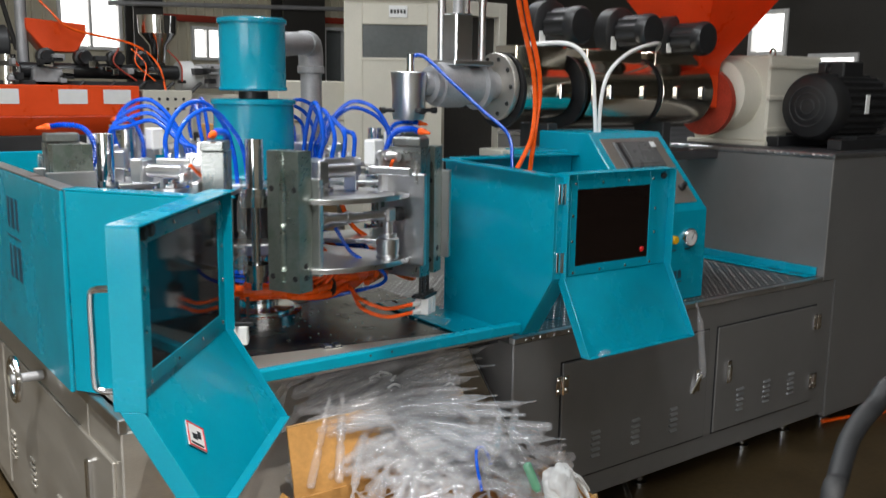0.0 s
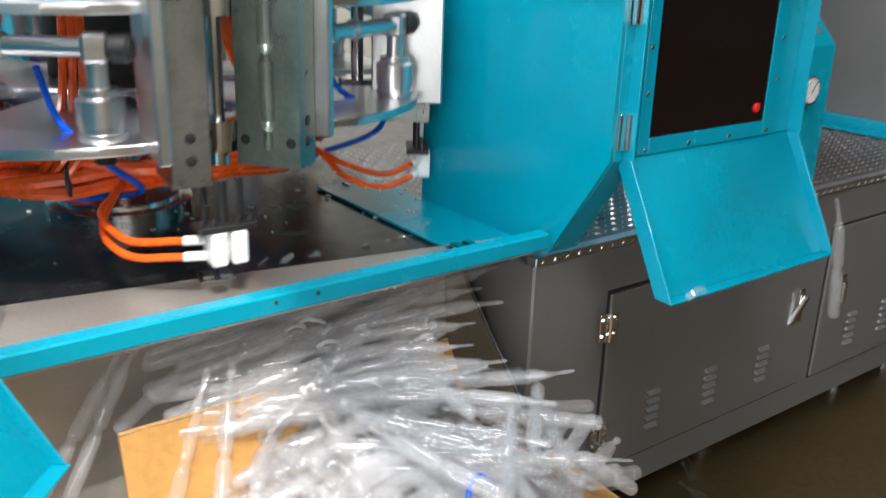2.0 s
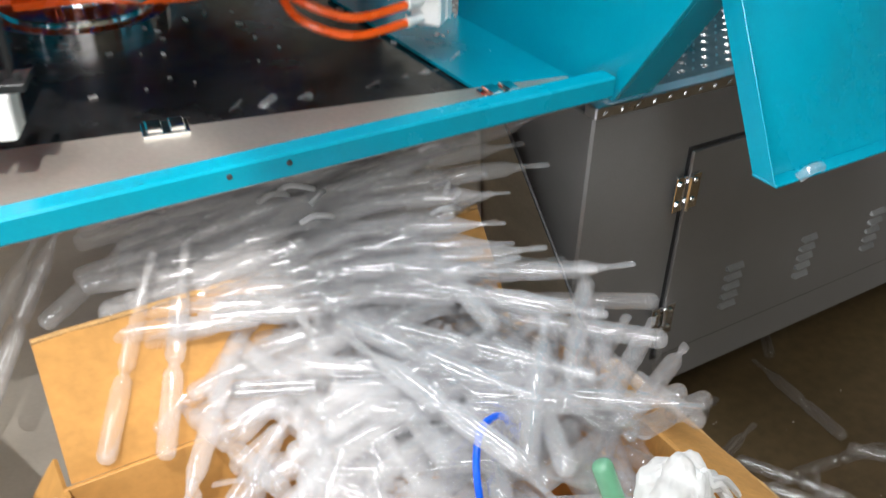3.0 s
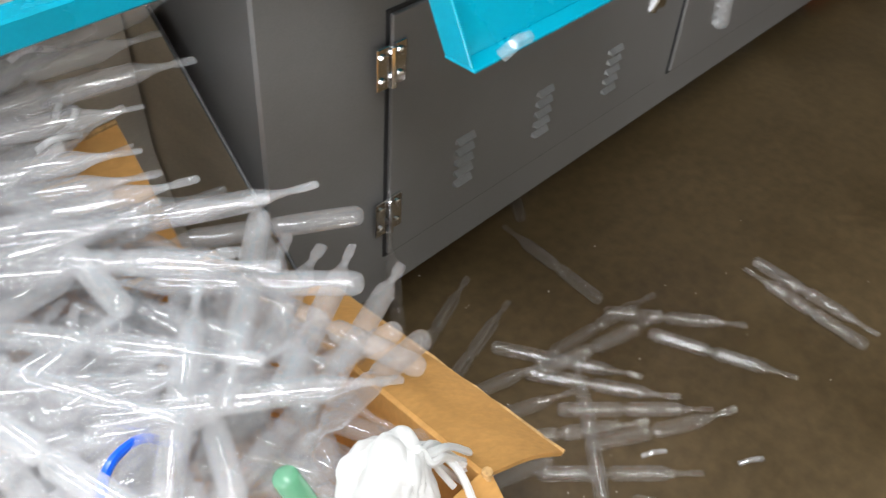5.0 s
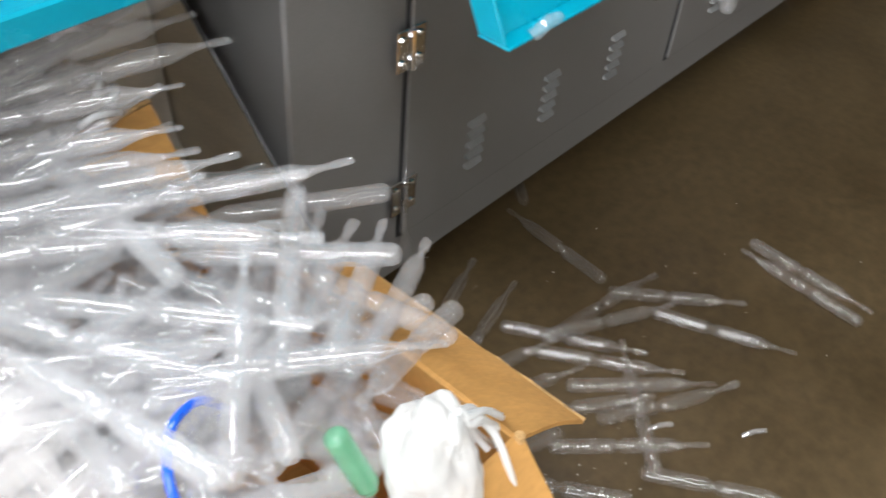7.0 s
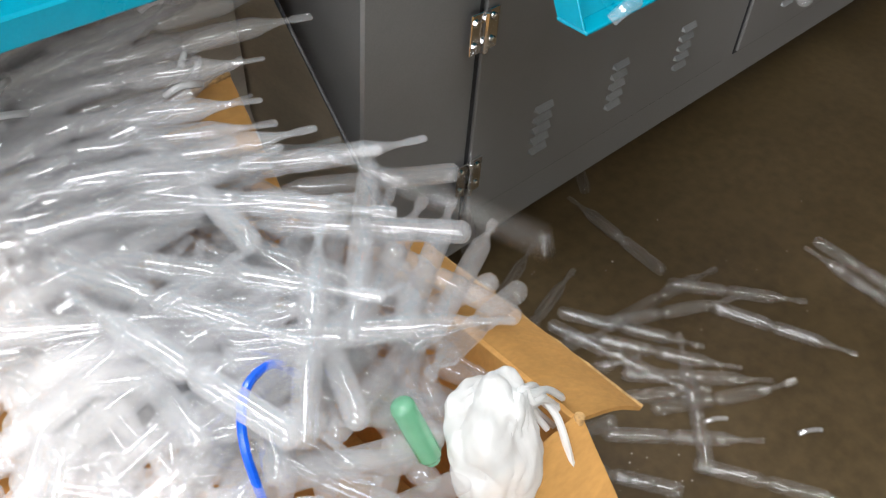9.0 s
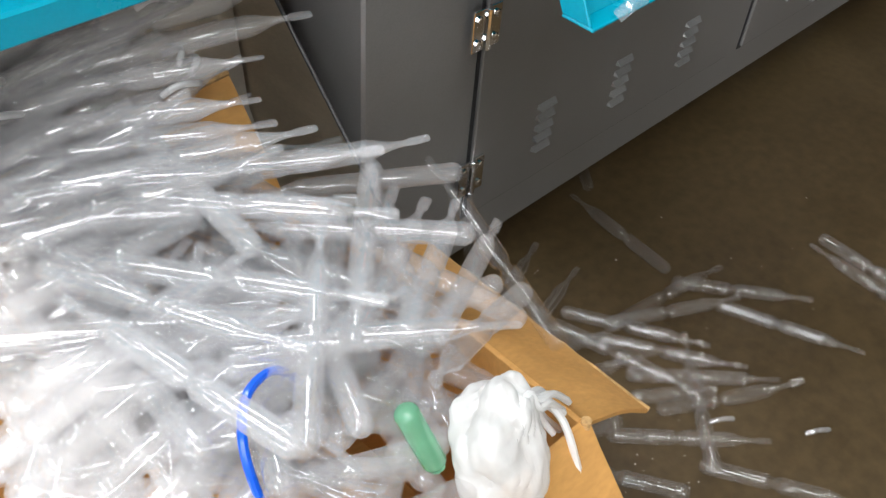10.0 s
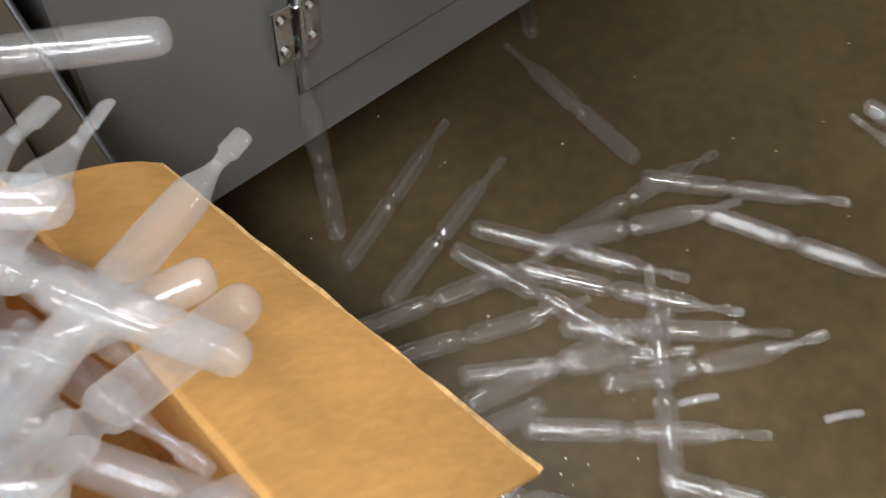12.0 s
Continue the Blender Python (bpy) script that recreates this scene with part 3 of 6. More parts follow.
def guard_door(door, m, w, top, bend, bottom, out, z0, z1):
    """A folded sheet door: an upright upper leaf with a framed pane and a lower leaf that leans out."""
    fr = bmesh.new()
    box(0, 0.05, 0, 0.02, bend, top, 0.002, fr)
    box(w - 0.09, w, 0, 0.02, bend, top, 0.002, fr)
    box(0.05, w - 0.09, 0, 0.02, bend, z0, 0.002, fr)
    box(0.05, w - 0.09, 0, 0.02, z1, top, 0.002, fr)
    # returned edges
    box(-0.004, 0, -0.02, 0.03, bend, top, 0.001, fr)
    box(w, w + 0.004, -0.028, 0.03, bend, top, 0.001, fr)
    box(-0.004, w + 0.004, -0.028, 0.03, top, top + 0.004, 0.001, fr)
    leaf = part("frame", moved(fr, m), TEAL, door)
    ring = bmesh.new()
    box(0.024, 0.05, -0.004, 0, z0 - 0.028, z1 + 0.028, 0.001, ring)
    box(w - 0.09, w - 0.06, -0.004, 0, z0 - 0.028, z1 + 0.028, 0.001, ring)
    box(0.05, w - 0.09, -0.004, 0, z0 - 0.028, z0, 0.001, ring)
    box(0.05, w - 0.09, -0.004, 0, z1, z1 + 0.028, 0.001, ring)
    part("retaining_frame", moved(ring, m), TEAL, door)
    low = bmesh.new()
    prism([(0, bend), (0.016, bend), (0.016 - out, bottom), (-out, bottom)], "x", 0, w, 0.001, low)
    prism([(-0.024, bend), (0.02, bend), (0.02 - out, bottom), (-out - 0.024, bottom)], "x", w, w + 0.004, 0.001, low)
    prism([(-0.016, bend), (0.02, bend), (0.02 - out, bottom), (-out - 0.016, bottom)], "x", -0.004, 0, 0.001, low)
    box(-0.004, w + 0.004, -out - 0.02, -out + 0.02, bottom - 0.004, bottom, 0.001, low)
    part("lower_leaf", moved(low, m), TEAL, door)
    window_frame_parts(door, m, w, z0, z1)
    return leaf


def guards():
    g = thing("machine_guard", "teal painted angular sheet steel machine guard", "guard", (0.6, 2.3, 0.735))
    m = Matrix.Translation((0.522, 2.26, 0)) @ Matrix.Rotation(math.atan2(1.89 - 2.26, 0.775 - 0.522), 4, 'Z')
    w = math.hypot(0.775 - 0.522, 1.89 - 2.26)
    part("front_panel", moved(box(0, w, 0, 0.012, 0.74, 1.245, 0.003), m), TEAL, g)
    part("top_flange", moved(box(-0.004, w, 0, 0.045, 1.245, 1.25, 0.001), m), TEAL, g)
    part("side_panel", box(0.513, 0.525, 2.265, 5.2, 0.735, 1.245, 0.003), TEAL, g)
    part("side_flange", box(0.513, 0.555, 2.265, 5.2, 1.245, 1.25, 0.001), ALU, g, "bright bare top edge")
    part("rear_panel", box(0.526, 1.9, 4.3, 4.312, 0.735, 1.2, 0.003), TEAL, g)
    bars = bmesh.new()
    # bars where the printed lettering stands, a rule between the two lines
    for y0, y1, z0, z1 in ((2.74, 2.77, 1.08, 1.17), (2.79, 2.83, 1.08, 1.17), (2.85, 2.88, 1.08, 1.17), (2.73, 2.77, 0.93, 1.03), (2.79, 2.83, 0.93, 1.03), (2.85, 2.88, 0.93, 1.03)):
        box(0.5118, 0.513, y0, y1, z0, z1, 0, bars)
    box(0.5118, 0.513, 2.72, 2.9, 1.052, 1.057, 0, bars)
    part("lettering_bar", bars, INK, g, "dark blue printed lettering bars")
    wheel = thing("hand_wheel", "chrome three-spoke hand wheel on a short shaft", "hand wheel", (0.548, 2.72, 0.655))
    part("rim", hose([(0.47, 2.72 + 0.062 * math.cos(a), 0.655 + 0.062 * math.sin(a)) for a in [2 * math.pi * i / 24 for i in range(25)]], 0.009, 8, 1, None, False), CHROME, wheel)
    bm = bmesh.new()
    for a in (0.5, 2.6, 4.7):
        rod((0.48, 2.72, 0.655), (0.47, 2.72 + 0.06 * math.cos(a), 0.655 + 0.06 * math.sin(a)), 0.006, 8, 0, bm)
    part("spokes", bm, CHROME, wheel)
    part("shaft", rod((0.46, 2.72, 0.655), (0.548, 2.72, 0.655), 0.014, 14, 0.002), CAST, wheel)

    # left door, swung open towards the camera
    d = thing("left_guard_door", "teal steel guard door with dark window, swung open", "door", (0.757, 1.9, 0.75))
    a = math.atan2(1.872 - 1.46, 0.762 - 0.415)
    m = Matrix.Translation((0.415, 1.46, 0)) @ Matrix.Rotation(a, 4, 'Z')
    w = math.hypot(1.872 - 1.46, 0.762 - 0.415)
    mm = m @ Matrix.Translation((w, 0, 0)) @ Matrix.Diagonal((-1, 1, 1, 1))
    guard_door(d, mm, w, 1.268, 0.95, 0.747, 0.124, 0.997, 1.228)
    bm = hose([m @ Vector(q) for q in ((0.015, 0.02, 1.16), (0.015, 0.06, 1.158), (0.015, 0.068, 1.14), (0.015, 0.068, 1.06), (0.015, 0.068, 1.0), (0.015, 0.06, 0.982), (0.015, 0.02, 0.98))], 0.006, 8, 6)
    part("pull_handle", bm, CHROME, d, "bent chrome pull handle")
    bm = rod(m @ Vector((0.055, -0.001, 1.25)), m @ Vector((0.055, -0.018, 1.25)), 0.013, 16, 0.003)
    rod(m @ Vector((0.085, -0.001, 1.252)), m @ Vector((0.085, -0.018, 1.252)), 0.013, 16, 0.003, bm)
    part("magnet_catch", bm, BLACK, d, "black round catch buttons")
    sq = m @ pose(0.135, -0.062, 0.855, -31.4, 0, 0) @ pose(0, 0, 0, 0, 45, 0)
    st = part("sticker", box(-0.026, 0.026, -0.002, 0.0, -0.026, 0.026, 0, None, sq), WHITE, d, "small white warning sticker")
    bm = bmesh.new()
    for x0, x1, z0, z1 in ((-0.018, 0.018, -0.02, -0.016), (-0.012, 0.002, -0.008, 0.004), (0.004, 0.014, -0.004, 0.012)):
        box(x0, x1, -0.003, -0.002, z0, z1, 0, bm, sq)
    part("print_bar", bm, BLACK, st)
    bm = bmesh.new()
    for x0, x1, z0, z1 in ((-0.026, 0.026, -0.026, -0.023), (-0.026, 0.026, 0.023, 0.026), (-0.026, -0.023, -0.023, 0.023), (0.023, 0.026, -0.023, 0.023)):
        box(x0, x1, -0.003, -0.002, z0, z1, 0, bm, sq)
    part("print_border", bm, RED, st)

    # side shield on the deck
    s = thing("side_shield", "teal sheet steel side shield standing on the deck", "guard", (1.84, 2.2, 0.735))
    part("panel", prism([(2.42, 0.745), (2.015, 0.745), (1.885, 0.945), (1.885, 1.25), (2.42, 1.262)], "x", 1.79, 1.80, 0.001), TEAL, s)
    part("foot_flange", box(1.64, 1.79, 2.045, 2.62, 0.744, 0.75, 0.001), TEAL, s)
    part("front_return", prism([(2.015, 0.745), (1.885, 0.945), (1.903, 0.95), (2.033, 0.75)], "x", 1.80, 1.862, 0.001), TEAL, s)
    part("front_edge", box(1.80, 1.824, 1.885, 1.897, 0.945, 1.25, 0.001), TEAL, s)
    part("top_flange", prism([(1.885, 1.2505), (2.42, 1.2625), (2.42, 1.2685), (1.885, 1.2565)], "x", 1.765, 1.81, 0.001), TEAL, s)
    part("cross_panel", box(1.80, 2.37, 2.41, 2.42, 0.745, 1.262, 0.002), TEAL, s)
    part("cross_flange", box(1.812, 2.37, 2.37, 2.43, 1.262, 1.272, 0.002), TEAL, s)
    for z in (1.17, 0.965):
        bm = box(1.80, 1.82, 1.878, 1.885, z, z + 0.06, 0.001)
        rod((1.822, 1.877, z), (1.822, 1.877, z + 0.06), 0.005, 8, 0, bm)
        part("hinge", bm, CHROME, s, "bright steel hinge")

    # right door, folded right back
    d = thing("right_guard_door", "teal steel guard door with dark window, folded back", "door", (1.86, 1.905, 0.72))
    m = Matrix.Translation((1.826, 1.882, 0))
    guard_door(d, m, 0.462, 1.256, 0.948, 0.731, 0.115, 0.978, 1.21)
    part("stop_button", lathe([(0, 0.009), (0.003, 0.009), (0.006, 0.006)], m @ Vector((0.345, -0.002, 1.005)), (0, -1, 0), 16), RED, d, "red stop button")
    part("catch", bolt(m @ Vector((0.432, -0.001, 1.235)), (0, -1, 0), 0.011, 0.01), BLACK, d)
    bm = hose([m @ Vector(q) for q in ((0.03, -0.137, 0.734), (0.045, -0.143, 0.747), (0.07, -0.137, 0.74))], 0.007, 6, 3)
    part("tape_scrap", bm, WHITENED, d, "stuck scrap of clear tape")

    # console
    c = thing("control_console", "teal operator console with touch screen and gauge", "console", (2.62, 2.3, 0.735))
    prof = [(2.45, 0.735), (2.085, 0.735), (2.085, 1.07), (2.335, 1.345), (2.6, 1.345), (2.6, 0.735)]
    part("body", prism(prof, "x", 2.375, 2.765, 0.004), TEAL, c)
    sl = math.atan2(1.345 - 1.07, 2.335 - 2.085)
    m = Matrix.Translation((2.375, 2.085, 1.07)) @ Matrix.Rotation(sl, 4, 'X')
    ln = math.hypot(1.345 - 1.07, 2.335 - 2.085)
    part("panel", moved(box(0.035, 0.355, 0.035, ln - 0.03, 0.0, 0.003, 0.0005), m), PANEL, c, "scratched brown-grey control panel")
    bez = part("screen_bezel", moved(box(0.085, 0.30, 0.20, ln - 0.05, 0.003, 0.012, 0.003), m), SCREEN, c)
    part("screen", moved(box(0.13, 0.265, 0.215, ln - 0.065, 0.0121, 0.014, 0.0005), m), SCREEN, bez, "grey touch screen")
    part("screen_edge", moved(box(0.085, 0.105, 0.19, ln - 0.06, 0.0121, 0.02, 0.002), m), BLACK, bez)
    part("film_tag", moved(box(0.27, 0.298, ln - 0.085, ln - 0.06, 0.0142, 0.016, 0.0005), m), WHITE, bez)
    bm = lathe([(0, 0.014), (0.012, 0.014), (0.016, 0.011), (0.03, 0.009)], m @ Vector((0.31, 0.10, 0.003)), m.to_3x3() @ Vector((0, 0, 1)), 14)
    part("knob", bm, BLACK, c, "black rotary knob")
    ga = part("gauge", lathe([(0, 0.036), (0.012, 0.036), (0.018, 0.033)], (2.66, 2.085, 0.971), (0, -1, 0), 28), CHROME, c, "chrome rimmed pressure gauge")
    part("dial", lathe([(0.0181, 0.029), (0.0195, 0.029)], (2.66, 2.085, 0.971), (0, -1, 0), 28), WHITE, ga, "white dial face")
    bm = bmesh.new()
    for i in range(13):
        t = radians(-135 + i * 22.5)
        box(-0.0007, 0.0007, -0.0008, 0, 0.021, 0.027, 0, bm, Matrix.Translation((2.66, 2.0652, 0.971)) @ Matrix.Rotation(t, 4, 'Y'))
    part("ticks", bm, BLACK, ga)
    bm = box(-0.001, 0.001, -0.001, 0, -0.006, 0.023, 0, None, Matrix.Translation((2.66, 2.0645, 0.971)) @ Matrix.Rotation(radians(35), 4, 'Y'))
    part("needle", bm, BLACK, ga)
    part("start_button", lathe([(0, 0.016), (0.01, 0.016), (0.014, 0.013)], (2.582, 2.085, 0.968), (0, -1, 0), 18), YELLOW, c, "yellow push button")
    for x0, x1 in ((2.569, 2.597), (2.645, 2.677)):
        part("caption_bar", box(x0, x1, 2.0835, 2.085, 0.925, 0.931, 0), INK, c)
    bm = bmesh.new()
    for x0, x1 in ((2.572, 2.579), (2.587, 2.607), (2.613, 2.633)):
        box(x0, x1, 2.0835, 2.085, 0.82, 0.85, 0, bm)
    box(2.569, 2.637, 2.0835, 2.085, 0.806, 0.81, 0, bm)
    part("lettering_bar", bm, INK, c, "dark blue lettering bars")
    part("rear_box", box(2.2, 2.372, 2.43, 2.6, 0.735, 1.28, 0.004), TEAL, c)


guards()


# ---- the rotary table ----
AXIS = Vector((1.235, 2.72, 0.742))
SPEED, PHASE = 43.37, -60.0
SIZE = 0.935
TABLE = thing("rotary_table", "turning six-station aluminium mould carousel with blue and orange hoses", "turntable", AXIS)


def polar(r, deg, z):
    return Vector((r * math.cos(radians(deg)), r * math.sin(radians(deg)), z)) + Vector((AXIS.x, AXIS.y, 0))


def sector(r0, r1, a0, a1, z0, z1, n=6, bm=None, bevel=0.002):
    """A plate with a straight inner edge and a rounded outer one."""
    pts = [polar(r0, a0, 0), polar(r0, a1, 0)]
    outer = [polar(r1 * (1 - 0.05 * abs(2 * i / n - 1) ** 3), a1 + (a0 - a1) * i / n, 0) for i in range(n + 1)]
    poly = [(p.x, p.y) for p in pts + outer]
    return prism(poly, "z", z0, z1, bevel, bm)


def mould_half(m, face, flip):
    """Half a mould at the pose m in the table's space: a steel block with a two-part cavity, its back plate and bolts."""
    s = -1 if flip else 1
    bm = bmesh.new()
    t1 = 0.06
    base_z = AXIS.z
    z0, z1 = 0.957 - base_z, 1.37 - base_z
    x0, x1, mid = 0.008, 0.124, 0.066
    hollow = [(0.957, 0.0005), (0.985, 0.0005), (0.987, 0.009), (1.014, 0.009), (1.016, 0.004), (1.021, 0.010), (1.03, 0.0145), (1.128, 0.0145), (1.137, 0.0095), (1.143, 0.0085), (1.149, 0.0095), (1.158, 0.0145), (1.25, 0.0145), (1.27, 0.0130), (1.30, 0.0065), (1.33, 0.0048), (1.332, 0.010), (1.36, 0.010), (1.362, 0.004), (1.37, 0.004)]
    grid = []
    for z, r in hollow:
        row = [bm.verts.new((x0, 0, z - base_z))]
        row += [bm.verts.new((mid - r * math.cos(math.pi * i / 10), s * r * math.sin(math.pi * i / 10), z - base_z)) for i in range(11)]
        grid.append(row + [bm.verts.new((x1, 0, z - base_z))])
    xs = [x0] + [mid] * 11 + [x1]
    back = [[bm.verts.new((x, s * t1, z)) for x in (xs[0], xs[-1])] for z in (z0, z1)]
    for r0, r1 in zip(grid, grid[1:]):
        for i in range(len(xs) - 1):
            bm.faces.new((r0[i], r0[i + 1], r1[i + 1], r1[i]))
    bm.faces.new((back[0][0], back[0][1], back[1][1], back[1][0]))
    bm.faces.new([*grid[0], back[0][1], back[0][0]])
    bm.faces.new([*grid[-1], back[1][1], back[1][0]])
    bm.faces.new([r[0] for r in grid] + [back[1][0], back[0][0]])
    bm.faces.new([r[-1] for r in grid] + [back[1][1], back[0][1]])
    half = local_part("mould_half", bm, face, TABLE, m, smooth=False)
    for x in (0.024, 0.108):
        for z in (1.0, 1.26):
            local_part("bolt", lathe([(0, 0.009), (0.001, 0.009), (0.0012, 0.006)], (x, 0, z - base_z), (0, -s, 0), 10), BLACK, half)
    for z in (1.0, 1.035):
        local_part("bolt", bolt((0.124, s * 0.03, z - base_z), (1, 0, 0), 0.009, 0.003), BLACK, half)
    y0, y1 = sorted((s * 0.062, s * 0.082))
    bp = local_part("back_plate", box(0.004, 0.15, y0, y1, 1.0 - base_z, 1.29 - base_z, 0.003), ALU, half)
    return half


def openness(deg):
    """How far a mould stands open (0 to 1) at its place on the ring."""
    d = (deg + 180) % 360 - 180
    if d < -128:
        return min(1, max(0, (d + 140) / 12))
    return min(1, max(0, (-80 - d) / 18))


def half_pose(k, o):
    a = k * 60.0 + 0.5 + 7.0 * o
    return Matrix.Rotation(radians(a), 4, 'Z') @ Matrix.Translation((0.56 * SIZE, 0.004, 0)) @ Matrix.Rotation(radians(46 * o), 4, 'Z')


MOVING_HALVES = []


def station(k):
    a = k * 60.0
    mould_half(Matrix.Rotation(radians(a - 1.0), 4, 'Z') @ Matrix.Translation((0.56, -0.004, 0)) @ Matrix.Rotation(radians(-4), 4, 'Z'), MOULD, True)
    MOVING_HALVES.append((k, mould_half(half_pose(k, 0.0), MOULD_GREEN, False)))
    # hinge column behind the mould
    p = polar(0.525, a + 5.0, 0)
    bm = lathe([(0.95, 0.018), (0.975, 0.018), (0.976, 0.036), (0.995, 0.036), (0.996, 0.042), (1.03, 0.042), (1.031, 0.014), (1.2, 0.014), (1.201, 0.042), (1.235, 0.042), (1.236, 0.036), (1.255, 0.036), (1.256, 0.026), (1.40, 0.026)], (p.x, p.y, 0), seg=18)
    part("hinge_column", bm, CHROME, TABLE)
    # arms between this mould and the next
    part("upper_arm", sector(0.16, 0.675, a + 19, a + 55, 1.215, 1.231, 7), ALU, TABLE)
    part("lower_arm", sector(0.16, 0.675, a + 19, a + 55, 1.01, 1.026, 7), ALU, TABLE)
    # clamp cylinder along the arm's outer edge
    c0, c1 = polar(0.60, a + 19, 1.165), polar(0.625, a + 45, 1.165)
    d = (c1 - c0).normalized()
    clamp = part("clamp_rod", lathe([(0, 0.017), (0.05, 0.017), (0.051, 0.022), (0.066, 0.022), (0.067, 0.015), (0.13, 0.015), (0.131, 0.019), (0.145, 0.019), (0.146, 0.015), ((c1 - c0).length, 0.015)], c0, d, 14), ALU, TABLE)
    part("elbow", box(-0.02, 0.02, -0.02, 0.02, -0.022, 0.022, 0.006, None, Matrix.Translation(c1) @ Matrix.Rotation(radians(a + 44), 4, 'Z')), ALU, clamp)
    part("piston", lathe([(1.027, 0.034), (1.03, 0.036), (1.04, 0.036), (1.041, 0.033), (1.05, 0.033), (1.051, 0.036), (1.09, 0.036), (1.095, 0.028), (1.105, 0.028), (1.106, 0.016), (1.165, 0.016)], (c1.x, c1.y, 0), seg=18), ALU, clamp)
    part("end_cap", rod(c1 + d * 0.02, c1 + d * 0.055, 0.022, 14, 0.006), BLACK, clamp)
    part("nut", rod((c1.x, c1.y, 0.99), (c1.x, c1.y, 1.01), 0.017, 6, 0.002), BLACK, clamp)
    # bottom gripper on rods
    g0 = Matrix.Translation((AXIS.x, AXIS.y, 0)) @ Matrix.Rotation(radians(a), 4, 'Z') @ Matrix.Translation((0.655, 0, 0))
    bm = bmesh.new()
    for y in (-0.03, 0.0, 0.03):
        rod(g0 @ Vector((0, y, 0.885)), g0 @ Vector((0, y, 0.957)), 0.005 if y else 0.008, 8, 0, bm)
    box(-0.022, 0.026, -0.048, 0.048, 0.878, 0.888, 0.001, bm, g0)
    for y in (-0.04, -0.02, 0.02, 0.04):
        bolt(g0 @ Vector((0.012, y, 0.888)), (0, 0, 1), 0.005, 0.01, bm)
    grip = part("gripper", bm, BLACK, TABLE)
    bm = bmesh.new()
    box(-0.018, 0.03, -0.03, -0.004, 0.822, 0.877, 0.003, bm, g0)
    box(-0.018, 0.03, 0.004, 0.03, 0.822, 0.877, 0.003, bm, g0)
    box(-0.018, 0.012, -0.004, 0.004, 0.835, 0.877, 0.001, bm, g0)
    part("jaw", bm, WHITE, grip, "white anodised gripper jaws")
    bm = bmesh.new()
    for z in (0.835, 0.862):
        rod(g0 @ Vector((0.0, -0.03, z)), g0 @ Vector((-0.012, -0.065, z)), 0.008, 8, 0.002, bm)
    part("fitting", bm, WHITE, grip)
    # hoses to the gripper
    for z in (0.835, 0.862):
        q = g0 @ Vector((-0.012, -0.065, z))
        pts = [q, polar(0.60, a - 13, z - 0.005), polar(0.53, a - 17, z + 0.02), polar(0.46, a - 14, 0.9), polar(0.34, a - 4, 0.935)]
        part("orange_hose", hose(pts, 0.0065, 7, 6), ORANGE, TABLE)
    # bundle loop under the table
    for j, (rr, zz, r) in enumerate(((0.44, 0.905, 0.013), (0.46, 0.926, 0.013), (0.425, 0.928, 0.012), (0.445, 0.946, 0.012), (0.41, 0.908, 0.011))):
        pts = [polar(rr + 0.02 * math.sin(j + i), a + 12 * i, zz + 0.010 * math.sin(i * 1.7 + j)) for i in range(6)]
        part("orange_hose", hose(pts, r, 7, 4), ORANGE, TABLE)
    for j, (rr, zz) in enumerate(((0.40, 0.955), (0.415, 0.968), (0.385, 0.945), (0.37, 0.97), (0.39, 0.982))):
        pts = [polar(rr + 0.02 * math.sin(2 * j + i), a + 12 * i + 6, zz + 0.012 * math.cos(i * 1.3 + j)) for i in range(6)]
        part("blue_hose", hose(pts, 0.0075, 7, 4), BLUE, TABLE)
    for j in range(3):
        pts = [polar(0.43 + 0.012 * j, a + 30 + 3 * j, 0.93), polar(0.45, a + 34 + 3 * j, 0.98), polar(0.34, a + 33 + 3 * j, 1.06), polar(0.28, a + 32 + 3 * j, 1.2)]
        part("orange_hose", hose(pts, 0.008, 7, 5), ORANGE, TABLE)
    pts = [polar(0.50, a + 34, 1.12), polar(0.54, a + 38, 1.04), polar(0.60, a + 45, 0.985), polar(0.56, a + 50, 0.93), polar(0.45, a + 46, 0.89), polar(0.38, a + 32, 0.87), polar(0.37, a + 18, 0.90)]
    part("blue_hose", hose(pts, 0.006, 7, 6), BLUE, TABLE)
    part("cable_tie", lathe([(0, 0.036), (0.006, 0.036)], polar(0.435, a + 36, 0.922), polar(1, a + 126, 0) - Vector((AXIS.x, AXIS.y, 0)), 12), BLACK, TABLE)
    # hoses over the top, from the column to the valve block
    for j in range(4 if k % 2 else 2):
        e = a + 38 + 5.0 * (j - 1.5)
        top = 1.50 - 0.022 * j
        pts = [polar(0.46 + 0.005 * j, e, 1.335), polar(0.47, e + 1, 1.40), polar(0.42, e + 3, top - 0.02), polar(0.34, e + 8, top), polar(0.27, e + 14 + 2 * j, top - 0.07), polar(0.235, e + 18 + 3 * j, 1.34), polar(0.225 + 0.012 * j, e + 20 + 4 * j, 1.234)]
        part("blue_hose", hose(pts, 0.0072, 7, 6), BLUE, TABLE)
    # valve block and rods on the arm
    b0 = Matrix.Translation((AXIS.x, AXIS.y, 0)) @ Matrix.Rotation(radians(a + 38), 4, 'Z') @ Matrix.Translation((0.46, 0, 0))
    vb = part("valve_block", box(-0.035, 0.035, -0.075, 0.075, 1.275, 1.335, 0.004, None, b0), ALU, TABLE)
    for y in (-0.06, 0.06):
        part("stand", box(-0.03, 0.03, y - 0.006, y + 0.006, 1.231, 1.275, 0.001, None, b0), ALU, vb)
